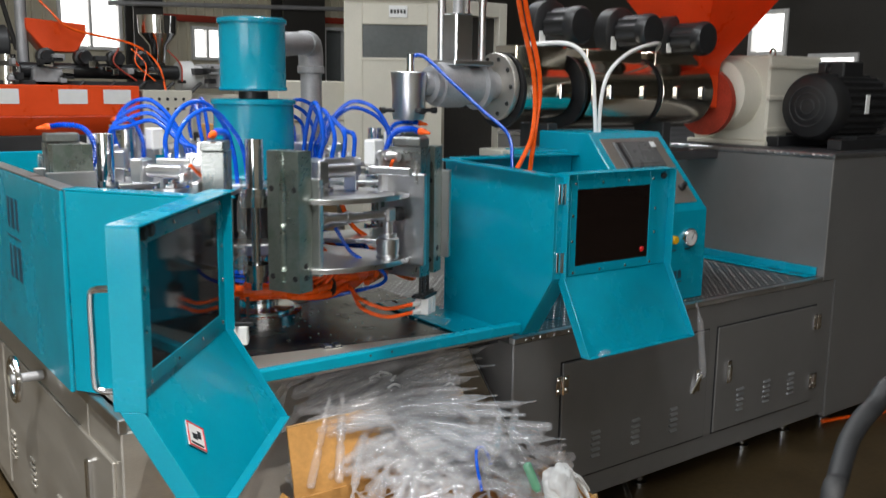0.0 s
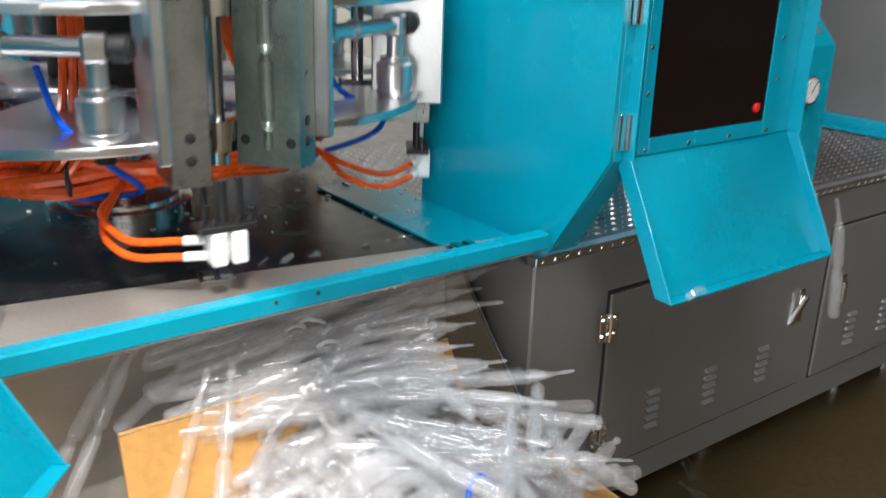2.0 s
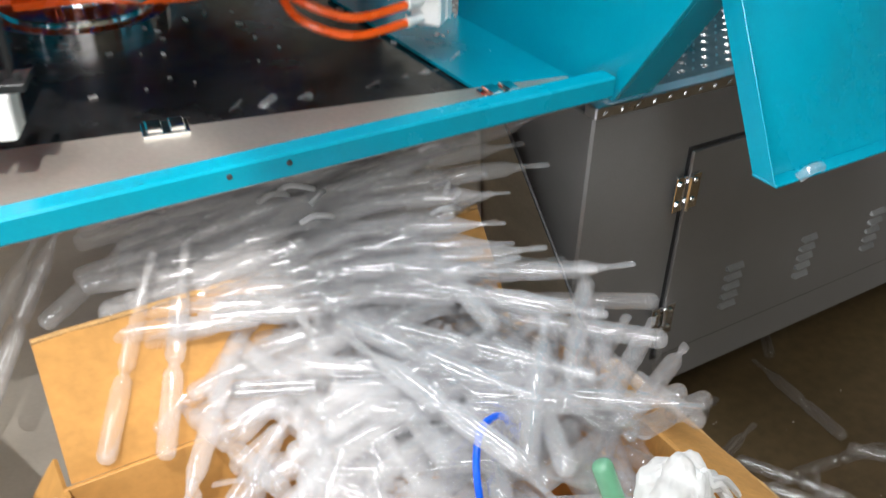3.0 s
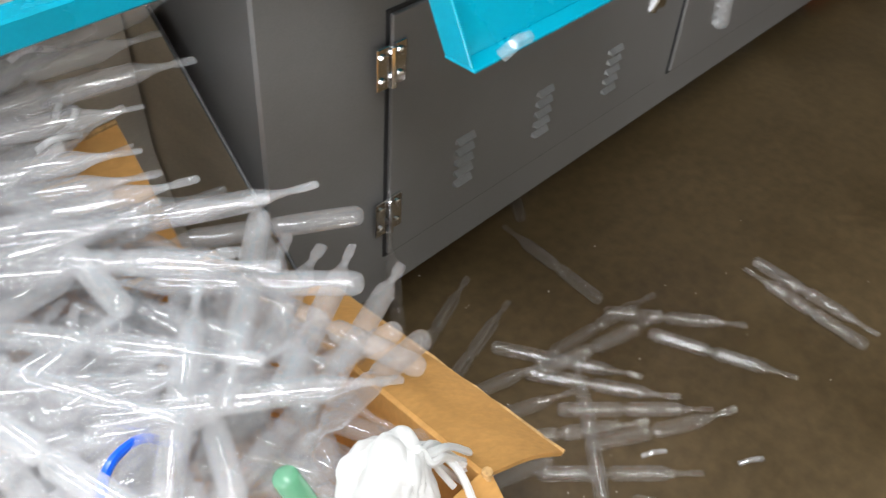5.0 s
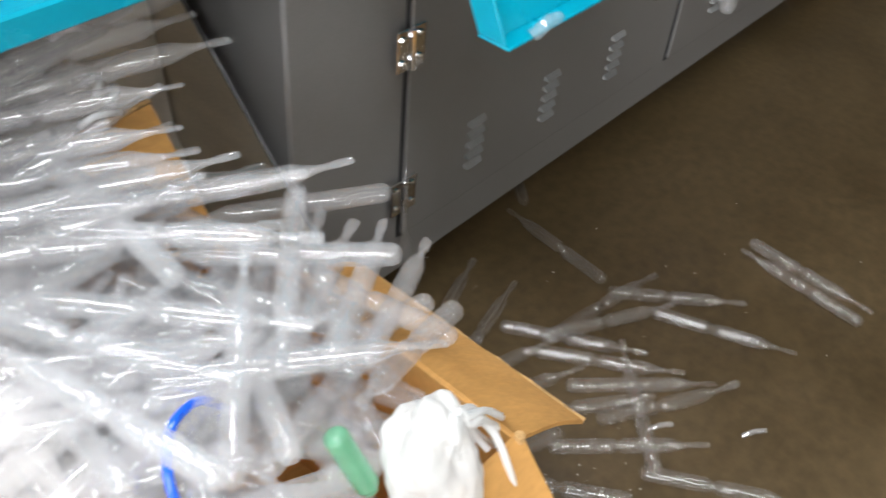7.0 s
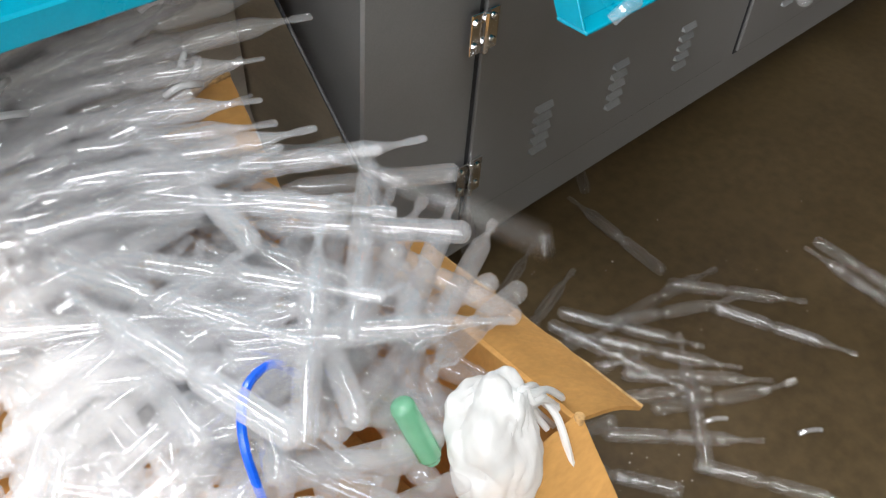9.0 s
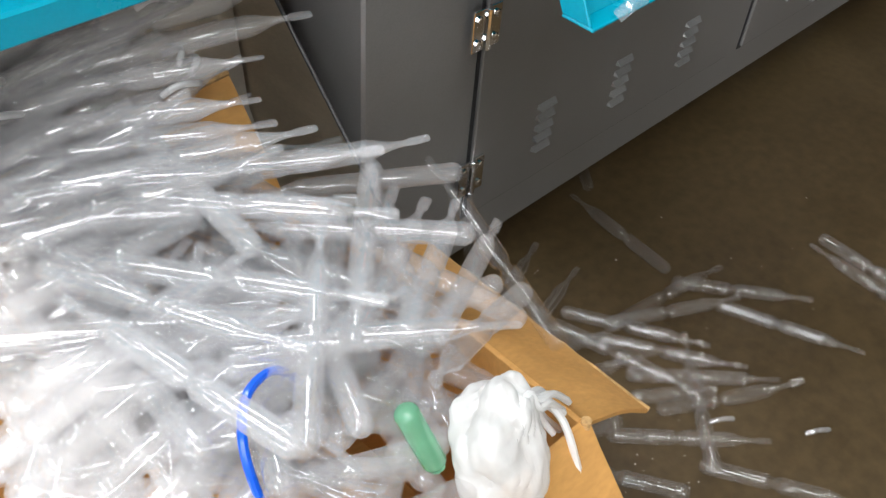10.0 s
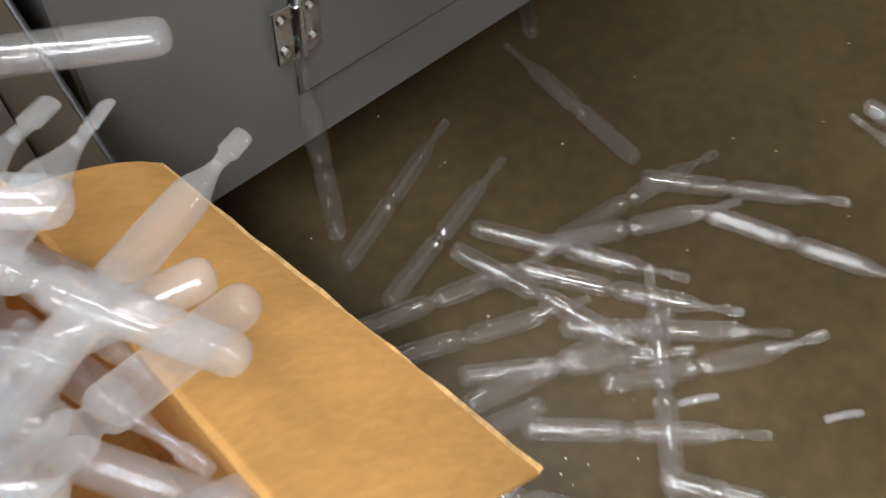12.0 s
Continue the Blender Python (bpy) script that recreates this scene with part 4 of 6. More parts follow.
    for y in (-0.045, -0.015, 0.015, 0.045):
        part("hose_port", rod(b0 @ Vector((0, y, 1.335)), b0 @ Vector((0, y, 1.35)), 0.008, 8, 0.002), ALU, vb)
    part("side_cylinder", rod(b0 @ Vector((0.05, -0.09, 1.30)), b0 @ Vector((0.05, 0.03, 1.30)), 0.02, 14, 0.004), ALU, vb)
    part("end_block", box(0.02, 0.085, -0.13, -0.09, 1.262, 1.335, 0.005, None, b0), ALU, vb)
    c = polar(0.44, a + 30, 0)
    part("bearing_cap", lathe([(1.231, 0.055), (1.243, 0.055), (1.245, 0.045), (1.258, 0.045), (1.26, 0.03), (1.268, 0.03)], (c.x, c.y, 0), seg=22), CHROME, TABLE)
    # bracket and small cylinder above the left half
    br = Matrix.Translation((AXIS.x, AXIS.y, 0)) @ Matrix.Rotation(radians(a - 4), 4, 'Z') @ Matrix.Translation((0.56, -0.05, 0))
    bm = box(0.0, 0.016, -0.045, 0.045, 1.23, 1.36, 0.003, None, br)
    box(-0.03, 0.12, -0.05, -0.035, 1.285, 1.31, 0.003, bm, br)
    bk = part("bracket", bm, ALU, TABLE)
    part("small_cylinder", rod(br @ Vector((-0.05, -0.01, 1.34)), br @ Vector((0.06, -0.01, 1.34)), 0.016, 14, 0.004), ALU, bk)
    part("head_block", box(-0.06, -0.02, -0.03, 0.03, 1.31, 1.39, 0.004, None, br), WHITE, bk)
    part("top_block", box(0.02, 0.12, 0.01, 0.075, 1.372, 1.40, 0.004, None, br), MOULD, bk, "dark clamp block")
    # segmented coolant hose with an orange nozzle
    pts = smooth_line([br @ Vector((-0.01, 0.03, 1.26)), br @ Vector((-0.03, 0.05, 1.34)), br @ Vector((0.0, 0.06, 1.41)), br @ Vector((0.06, 0.05, 1.425)), br @ Vector((0.10, 0.045, 1.42))], 8)
    bm = bmesh.new()
    for p0, p1 in zip(pts, pts[1:]):
        d = p1 - p0
        lathe([(0, 0.0065), (d.length * 0.5, 0.0105), (d.length * 0.98, 0.0065)], p0, d, 9, bm)
    sh = part("coolant_hose", bm, BLUE, TABLE, "blue segmented coolant hose")
    d = (pts[-1] - pts[-2]).normalized()
    part("nozzle", lathe([(0, 0.011), (0.012, 0.011), (0.014, 0.009), (0.04, 0.004)], pts[-1], d, 10), ORANGE, sh, "orange nozzle tip")
    d = (pts[0] - pts[1]).normalized()
    part("collar", lathe([(0, 0.009), (0.02, 0.013), (0.03, 0.012)], pts[0], d, 10), ORANGE, sh)
    part("orange_hose", hose([br @ Vector((0.05, -0.035, 1.33)), br @ Vector((0.02, 0.0, 1.29)), br @ Vector((0.07, 0.04, 1.315)), br @ Vector((0.10, 0.03, 1.33))], 0.0055, 7, 6), ORANGE, TABLE)
    # spring
    bm = hose([br @ Vector((0.125 + 0.007 * math.cos(i * 1.05), -0.02 + 0.007 * math.sin(i * 1.05), 1.26 + 0.0012 * i)) for i in range(60)], 0.0016, 5, 1, None, False)
    part("spring", bm, CHROME, TABLE)
    # tube fittings under the hub
    bm = bmesh.new()
    for j in range(3):
        q = polar(0.2 + 0.03 * j, a + 20 + 8 * j, 0.93)
        rod(q, q + Vector((0, 0, 0.05)), 0.010, 8, 0.003, bm)
    part("fitting", bm, CHROME, TABLE)


def table():
    part("spindle", lathe([(0.742, 0.155), (0.762, 0.155), (0.764, 0.13), (0.775, 0.13), (0.777, 0.06), (0.83, 0.06), (0.832, 0.075), (0.86, 0.075), (0.862, 0.05), (1.0, 0.05)], (AXIS.x, AXIS.y, 0), seg=40), CHROME, TABLE)
    part("lower_hub", lathe([(0.995, 0.22), (1.0, 0.225), (1.03, 0.225), (1.035, 0.22)], (AXIS.x, AXIS.y, 0), seg=36), ALU, TABLE)
    part("upper_hub", lathe([(1.208, 0.25), (1.212, 0.255), (1.234, 0.255), (1.238, 0.25)], (AXIS.x, AXIS.y, 0), seg=36), ALU, TABLE)
    part("core", lathe([(1.035, 0.12), (1.208, 0.12)], (AXIS.x, AXIS.y, 0), seg=24), BLACK, TABLE)
    part("air_drum", lathe([(1.238, 0.14), (1.245, 0.145), (1.255, 0.137), (1.487, 0.137), (1.492, 0.145), (1.504, 0.145), (1.508, 0.135)], (AXIS.x, AXIS.y, 0), seg=48), TEAL, TABLE, "teal painted air drum")
    part("drum_seal", lathe([(1.508, 0.05), (1.534, 0.05)], (AXIS.x, AXIS.y, 0), seg=24), BLACK, TABLE)
    for k in range(6):
        station(k)
    part("packing_block", box(-0.045, 0.045, -0.05, 0.05, 1.269, 1.405, 0.003, None, Matrix.Translation(polar(0.44, 146, 0)) @ Matrix.Rotation(0.5, 4, "Z")), CARD, TABLE, "brown cardboard packing block")


table()
resized(TABLE, SIZE, AXIS)
for k, half in MOVING_HALVES:
    half.matrix_basis = half_pose(k, 0.0)

tank = thing("rotary_tank", "fixed teal steel tank above the carousel with grey pipe", "tank", (AXIS.x, AXIS.y, 1.602))
part("tank", lathe([(1.604, 0.112), (1.61, 0.118), (1.62, 0.112), (1.825, 0.112), (1.83, 0.118), (1.842, 0.118), (1.846, 0.11)], (AXIS.x, AXIS.y, 0), seg=48), TEAL, tank)
part("boss", lathe([(0.10, 0.06), (0.13, 0.058), (0.135, 0.04)], (AXIS.x, AXIS.y, 1.765), (0.68, 0.73, 0), 24), TEAL, tank)
part("pipe", hose([(1.31, 2.93, 1.765), (1.6, 3.25, 1.79), (1.90, 3.58, 1.815)], 0.05, 18, 4), CAST, tank, "grey plastic air pipe")
part("elbow", hose([(1.87, 3.55, 1.813), (1.925, 3.605, 1.812), (1.95, 3.632, 1.78), (1.953, 3.635, 1.71)], 0.058, 18, 6), CAST, tank)
part("down_pipe", rod((1.953, 3.635, 1.74), (1.953, 3.635, 0.742), 0.05, 18), CAST, tank)
part("collar", rod((1.953, 3.635, 1.68), (1.953, 3.635, 1.715), 0.064, 18, 0.004), CAST, tank)
part("eye", hose([(1.345 + 0.012 * math.cos(i), 2.80, 1.66 + 0.012 * math.sin(i)) for i in [j * 0.6 for j in range(11)]], 0.003, 6, 1, None, False), TEAL, tank)

resized(tank, SIZE, (AXIS.x, AXIS.y, 0.742 + (1.534 - 0.742) * SIZE))


# ---- the extruder behind the carousel ----
def extruder():
    Y, Z = 2.853, 1.575
    e = thing("extruder", "extruder barrel with polished steel covers and die head", "extruder", (3.1, Y, 1.256))
    prof = [(1.437, 0.018), (1.447, 0.03), (1.458, 0.032), (1.46, 0.062), (1.49, 0.068), (1.56, 0.066), (1.60, 0.070), (1.638, 0.073), (1.642, 0.066)]
    die = part("die_head", lathe(prof, (1.93, Y, 0), seg=28), ALU, e, "heat-stained turned die head")
    for dx, dy in ((-1, 0.15), (1, -0.15), (-0.15, -1)):
        p = Vector((1.93, Y, 1.495)) + 0.06 * Vector((dx, dy, 0))
        part("adjusting_bolt", lathe([(0, 0.008), (0.045, 0.008), (0.046, 0.013), (0.065, 0.013)], p, (dx, dy, 0), 10), BLACK, die)
    part("spigot", rod((1.945, Y + 0.01, 1.64), (1.945, Y + 0.01, 1.71), 0.016, 12, 0.003), CHROME, die)
    ax = (1, 0, 0)
    part("adapter", lathe([(1.99, 0.045), (2.03, 0.045), (2.032, 0.07), (2.06, 0.07), (2.062, 0.085), (2.12, 0.09), (2.19, 0.09), (2.192, 0.078), (2.27, 0.078), (2.275, 0.10), (2.30, 0.10), (2.302, 0.06), (2.40, 0.055)], (0, Y, 1.595), ax, 30), CAST, e, "grey cast barrel adapter")
    part("flange", lathe([(2.375, 0.135), (2.38, 0.138), (2.40, 0.138), (2.405, 0.135)], (0, Y, 1.59), ax, 36), STEEL, e, "heat-tinted round flange")
    bm = bmesh.new()
    for i in range(10):
        t = 2 * math.pi * i / 10
        bolt((2.374, Y + 0.115 * math.cos(t), 1.59 + 0.115 * math.sin(t)), (-1, 0, 0), 0.009, 0.008, bm)
    tagged(part("flange_bolt", bm, BLACK, e), kind="stuff")
    for x0, x1, r in ((2.44, 2.74, 0.115), (2.83, 3.28, 0.15), (3.31, 3.70, 0.15)):
        c = part("barrel_cover", lathe([(x0, r - 0.008), (x0 + 0.006, r), (x1 - 0.006, r), (x1, r - 0.008)], (0, Y, Z), ax, 40), BARREL, e, "polished stainless barrel cover")
        for k in (0.25, 0.75):
            x = x0 + (x1 - x0) * k
            bm = box(x - 0.012, x + 0.012, Y - r - 0.012, Y - r + 0.004, Z - 0.03, Z + 0.03, 0.003)
            part("clip", bm, CHROME, c)
    part("barrel", rod((2.40, Y, Z), (3.95, Y, Z), 0.075, 24), GREY_DARK, e)
    for x in (2.42, 2.785, 3.295):
        part("band", lathe([(x - 0.008, 0.155), (x + 0.008, 0.155)], (0, Y, Z), ax, 36), BLACK, e)
    for x0, x1 in ((2.44, 2.74), (2.87, 3.24), (3.34, 3.68)):
        bm = box(x0, x1, Y - 0.07, Y + 0.07, Z + 0.10, Z + 0.185, 0.004)
        part("duct", bm, BARREL, e, "sheet steel cooling duct")
    part("red_flange", lathe([(3.74, 0.06), (3.83, 0.06), (3.831, 0.165), (3.865, 0.165), (3.866, 0.15), (3.88, 0.15)], (0, Y, 1.53), ax, 36), RED_PAINT, e, "oxide red round flange")
    part("feed_throat", prism([(3.68, 1.52), (3.83, 1.50), (3.83, 1.66), (3.69, 1.66)], "y", Y - 0.08, Y + 0.08, 0.004), ORANGE_PAINT, e)
    g = thing("gearbox", "light grey cast gearbox with ribbed round housing", "gearbox", (4.3, Y, 1.256))
    part("round_housing", lathe([(3.88, 0.15), (3.9, 0.185), (3.98, 0.195), (4.03, 0.2), (4.04, 0.21)], (0, Y, 1.53), ax, 36), CREAM, g)
    part("case", box(4.03, 4.52, Y - 0.24, Y + 0.24, 1.275, 1.74, 0.012), CREAM, g)
    for z in (1.33, 1.5, 1.67):
        part("rib", box(4.02, 4.53, Y - 0.255, Y - 0.24, z, z + 0.025, 0.004), CREAM, g)
    part("foot_plate", box(4.0, 4.65, Y - 0.26, Y + 0.26, 1.256, 1.278, 0.003), CREAM, g)
    part("lifting_eye", hose([(4.4 + 0.025 * math.cos(t), Y, 1.765 + 0.025 * math.sin(t)) for t in [i * 0.5 for i in range(14)]], 0.006, 7, 1, None, False), CHROME, g)
    m = thing("electric_motor", "large black finned electric motor on a steel bed", "motor", (4.28, 2.42, 1.256))
    my, mz = 2.42, 1.455
    fins = bmesh.new()
    n = 96
    prof = [0.14 if (i % 4) < 2 else 0.158 for i in range(n)]
    prism([(my + prof[i] * math.cos(2 * math.pi * i / n), mz + prof[i] * math.sin(2 * math.pi * i / n)) for i in range(n)], "x", 4.08, 4.46, 0, fins)
    part("finned_body", fins, BLACK, m, smooth=False)
    cowl = part("fan_cowl", lathe([(3.97, 0.10), (3.985, 0.145), (4.01, 0.16), (4.075, 0.162)], (0, my, mz), ax, 36), BLACK, m)
    for r in (0.035, 0.065, 0.095):
        part("grille_ring", hose([(3.968, my + r * math.cos(t), mz + r * math.sin(t)) for t in [2 * math.pi * i / 24 for i in range(25)]], 0.004, 6, 1, None, False), GREY_DARK, cowl)
    part("end_bell", lathe([(4.46, 0.158), (4.50, 0.15), (4.54, 0.09), (4.62, 0.03)], (0, my, mz), ax, 30), BLACK, m)
    part("terminal_box", box(4.16, 4.34, my - 0.06, my + 0.08, mz + 0.14, mz + 0.22, 0.008), BLACK, m)
    part("lifting_eye", hose([(4.12 + 0.022 * math.cos(t), my, mz + 0.185 + 0.022 * math.sin(t)) for t in [i * 0.5 for i in range(14)]], 0.006, 7, 1, None, False), BLACK, m)
    part("name_plate", box(4.2, 4.23, my - 0.168, my - 0.16, mz - 0.03, mz + 0.06, 0.001), WHITE, m, "small white rating plate")
    bm = box(3.95, 4.6, my - 0.2, my - 0.13, 1.256, 1.305, 0.003)
    box(3.95, 4.6, my + 0.13, my + 0.2, 1.256, 1.305, 0.003, bm)
    box(4.1, 4.44, my - 0.19, my + 0.19, 1.3, 1.32, 0.003, bm)
    part("bed", bm, BLACK, m)
    # pedestal beam under the barrel
    part("beam", box(2.6, 4.0, Y - 0.1, Y + 0.1, 1.256, 1.30, 0.003), GREY_DARK, e)
    for x in (2.62, 3.4):
        part("support", box(x, x + 0.06, Y - 0.09, Y + 0.09, 0.731 if x < 3.5 else 1.256, 1.44, 0.004), GREY_DARK, e)
    # hopper
    h = thing("hopper", "bright orange painted steel material hopper", "hopper", (3.76, Y, 1.66))
    bm = bmesh.new()
    rings = []
    for z, r, cx in ((1.66, 0.075, 3.76), (1.72, 0.08, 3.76), (2.42, 0.50, 3.76), (2.75, 0.50, 3.76)):
        rings.append([bm.verts.new((cx + r * sx, Y + r * sy, z)) for sx, sy in ((-1, -1), (1, -1), (1, 1), (-1, 1))])
    for a, b in zip(rings, rings[1:]):
        for i in range(4):
            bm.faces.new((a[i], a[(i + 1) % 4], b[(i + 1) % 4], b[i]))
    bmesh.ops.solidify(bm, geom=bm.faces, thickness=0.006)
    part("funnel", bm, ORANGE_PAINT, h)
    part("sight_glass", box(-0.02, 0.02, -0.004, 0.004, -0.06, 0.06, 0.002, None, Matrix.Translation((3.9, Y - 0.318, 2.1)) @ Matrix.Rotation(radians(31), 4, 'X')), WHITE, h, "narrow pale sight strip")
    # blowers
    for x, z in ((2.70, 1.845), (3.16, 1.84), (3.56, 1.825)):
        b = thing("blower", "black cooling blower with a ribbed motor", "blower", (x, Y, z - 0.085), "blowers on the barrel")
        part("scroll", lathe([(-0.02, 0.10), (-0.012, 0.112), (0.06, 0.112), (0.07, 0.10)], (x, Y, z), (0, 1, 0), 30), BLACK, b)
        part("outlet", box(x - 0.04, x + 0.04, Y + 0.0, Y + 0.06, z - 0.12, z - 0.05, 0.004), BLACK, b)
        fr = bmesh.new()
        n = 40
        prism([(x + (0.068 if i % 4 < 2 else 0.075) * math.cos(2 * math.pi * i / n), z + (0.068 if i % 4 < 2 else 0.075) * math.sin(2 * math.pi * i / n)) for i in range(n)], "y", Y - 0.15, Y - 0.03, 0, fr)
        part("motor", fr, BLACK, b, smooth=False)
        part("end_cap", lathe([(0.15, 0.078), (0.185, 0.078), (0.2, 0.068), (0.205, 0.03)], (x, Y, z), (0, -1, 0), 28), BLACK, b)
        part("label", box(x - 0.085, x - 0.05, Y - 0.026, Y - 0.021, z - 0.09, z - 0.02, 0.001), WHITE, b, "small white label")
    # lifting column above the adapter
    a = thing("lift_column", "aluminium parison control actuator on guide rods", "actuator", (2.18, Y, 1.69))
    bm = bmesh.new()
    for dx, dy in ((-0.06, 0.05), (0.07, 0.05), (0.075, -0.05)):
        rod((2.19 + dx, Y + dy, 1.67), (2.19 + dx, Y + dy, 2.25), 0.016, 12, 0, bm)
    part("guide_rods", bm, ALU, a)
    part("head_plate", box(2.08, 2.31, Y - 0.1, Y + 0.1, 2.02, 2.05, 0.004), ALU, a)
    part("servo_body", box(2.12, 2.21, Y - 0.06, Y + 0.03, 1.68, 1.87, 0.006), ALU, a)
    part("servo_neck", rod((2.165, Y - 0.015, 1.87), (2.165, Y - 0.015, 2.02), 0.022, 14, 0.003), CAST, a)
    part("base_plate", box(2.09, 2.3, Y - 0.09, Y + 0.09, 1.67, 1.69, 0.004), ALU, a)
    # loose hoses and sleeves
    for j, (dx, dz) in enumerate(((0, 0), (0.03, 0.01))):
        single("orange_air_hose", hose([(1.98 + dx, 2.35, 2.15), (2.12 + dx, 2.42, 1.86 + dz), (2.22 + dx, 2.44, 1.62), (2.22 + dx * 0.4, 2.44, 1.42), (2.16 + 2.4 * dx, 2.46, 1.282)], 0.0095, 9, 8), ORANGE, "orange air hose hanging to the guard", "hose", group="air hoses", at=(2.16, 2.46, 1.281))
    single("blue_air_hose", hose([(1.945, Y + 0.01, 1.70), (1.99, Y - 0.02, 1.70), (2.05, 2.72, 1.60), (2.12, 2.62, 1.50), (2.17, 2.52, 1.41), (2.15, 2.47, 1.282)], 0.007, 8, 8), BLUE, "blue air hose from the die head to the guard", "hose", group="air hoses", at=(2.15, 2.46, 1.281))
    for pts in ([(2.50, Y - 0.06, 1.765), (2.60, 2.62, 1.76), (2.66, 2.56, 1.66), (2.67, 2.54, 1.5), (2.68, 2.53, 1.30)], [(3.36, Y - 0.06, 1.77), (3.2, 2.66, 1.79), (2.94, 2.60, 1.74), (2.76, 2.56, 1.64), (2.70, 2.54, 1.48), (2.70, 2.53, 1.30)]):
        single("cable_sleeve", hose(pts, 0.0085, 8, 8), WHITE, "white woven heater cable sleeve", "cable", group="heater cables", at=(2.69, 2.53, 1.256))
    single("junction_box", box(2.3, 2.62, 2.70, 2.85, 0.735, 1.34, 0.004), CREAM, "pale sheet steel junction box behind the shield", "box", at=(2.46, 2.78, 0.735))

    # the head end stands on the deck, the drive on the tall cabinet
    for ob in list(bpy.data.objects):
        if ob.parent is None and ob.name.split(".")[0] in ("extruder", "hopper", "blower", "lift_column", "orange_air_hose", "blue_air_hose", "cable_sleeve", "junction_box"):
            x, y, z = ob.location
            resized(ob, (0.88, 0.93, 0.93), (0.88 * x + 0.13, 2.70 + 0.93 * (y - Y), 0.93 * z + 0.03))
    resized(g, 0.86, (3.93, 2.70, 1.256))
    resized(m, 0.93, (0.93 * 4.28 + 0.02, 2.30, 1.256))

extruder()


# ---- things further back in the hall ----
def far_machine():
    m = thing("orange_moulding_machine", "orange and black blow moulding machine further back", "machine", (0.9, 6.2, 0))
    y0 = 5.9
    part("base", box(-0.6, 2.6, y0 + 0.05, 7.4, 0.26, 1.2, 0.01), GREY_DARK, m)
    gd = part("guard_panel", box(-0.4, 1.5, y0, y0 + 0.03, 1.38, 1.68, 0.01), ORANGE_PAINT, m)
    part("guard_skirt", prism([(y0, 1.38), (y0 + 0.03, 1.38), (y0 + 0.12, 1.2), (y0 + 0.09, 1.2)], "x", -0.4, 1.5, 0.004), ORANGE_PAINT, m)
    part("guard_side", box(1.47, 1.5, y0 + 0.03, 6.9, 1.2, 1.68, 0.004), ORANGE_PAINT, m)
    for x in (0.1, 0.72, 1.14):
        part("guard_window", box(x, x + (0.27 if x < 1.4 else 0.25), y0 - 0.005, y0 - 0.001, 1.50, 1.64, 0.001), WHITE, gd, "pale guard window")
    part("control_panel", box(1.54, 2.06, y0 + 0.02, y0 + 0.2, 1.05, 1.64, 0.01), CREAM, m, "pale control panel with rows of knobs")
    for r in range(2):
        for c in range(5):
            part("knob", bolt((1.62 + 0.085 * c, y0 + 0.02, 1.55 - 0.1 * r), (0, -1, 0), 0.016, 0.012), BLACK, m)
    part("bench", box(2.1, 2.7, y0 + 0.3, 7.0, 0.21, 1.6, 0.01), CREAM, m)
    upper = []
    upper.append(part("barrel", rod((0.0, 6.25, 2.02), (2.03, 6.25, 2.02), 0.075, 20, 0.01), BLACK, m))
    upper.append(part("barrel_bed", prism([(0.2, 1.70), (2.0, 1.70), (1.8, 1.92), (0.2, 1.92)], "y", 6.1, 6.4, 0.01), GREY_DARK, m))
    for x in (0.6, 0.95, 1.27, 1.55):
        upper.append(part("fan", lathe([(0, 0.06), (0.02, 0.085), (0.12, 0.085), (0.13, 0.06), (0.22, 0.06)], (x + 0.1, 6.3, 2.15), (0, -1, 0), 18), BLACK, m))
    upper.append(part("silver_hopper", lathe([(2.12, 0.07), (2.3, 0.09), (2.42, 0.19), (2.60, 0.2)], (1.83, 6.25, 0), seg=26), CHROME, m, "polished steel hopper"))
    upper.append(part("gear_motor", lathe([(2.03, 0.16), (2.17, 0.17), (2.18, 0.12), (2.28, 0.12)], (0, 6.25, 1.98), (1, 0, 0), 24), WHITE, m))
    upper.append(part("gear_case", box(2.28, 2.5, 6.1, 6.45, 1.86, 2.12, 0.02), CAST, m))
    upper.append(part("orange_bin", prism([(0.55, 2.42), (0.72, 2.20), (1.02, 2.20), (1.12, 2.38), (1.12, 2.48), (0.55, 2.52)], "y", 6.3, 6.6, 0.01), ORANGE_PAINT, m))
    upper.append(part("die", lathe([(1.78, 0.05), (1.85, 0.12), (2.05, 0.12), (2.1, 0.08), (2.16, 0.08)], (0.35, 6.2, 0), seg=22), CHROME, m))
    upper.append(part("die_column", rod((0.52, 6.35, 1.7), (0.52, 6.35, 2.95), 0.05, 16, 0.005), CAST, m))
    upper.append(part("die_block", box(0.55, 0.85, 6.1, 6.4, 1.78, 2.05, 0.02), CAST, m))
    upper.append(part("table_drum", lathe([(1.66, 0.3), (1.80, 0.3)], (0.95, 6.2, 0), seg=26), CAST, m))
    upper.append(part("green_motor", rod((0.1, 6.5, 2.28), (0.42, 6.5, 2.28), 0.17, 22, 0.02), GREY_DARK, m))
    upper.append(part("red_cable", hose([(0.55, 6.3, 2.85), (0.75, 6.2, 2.6), (0.95, 6.15, 2.42), (1.5, 6.1, 2.3), (1.75, 6.05, 2.1), (1.82, 6.0, 1.75)], 0.012, 7, 6), ORANGE, m))
    rg = random.Random(21)
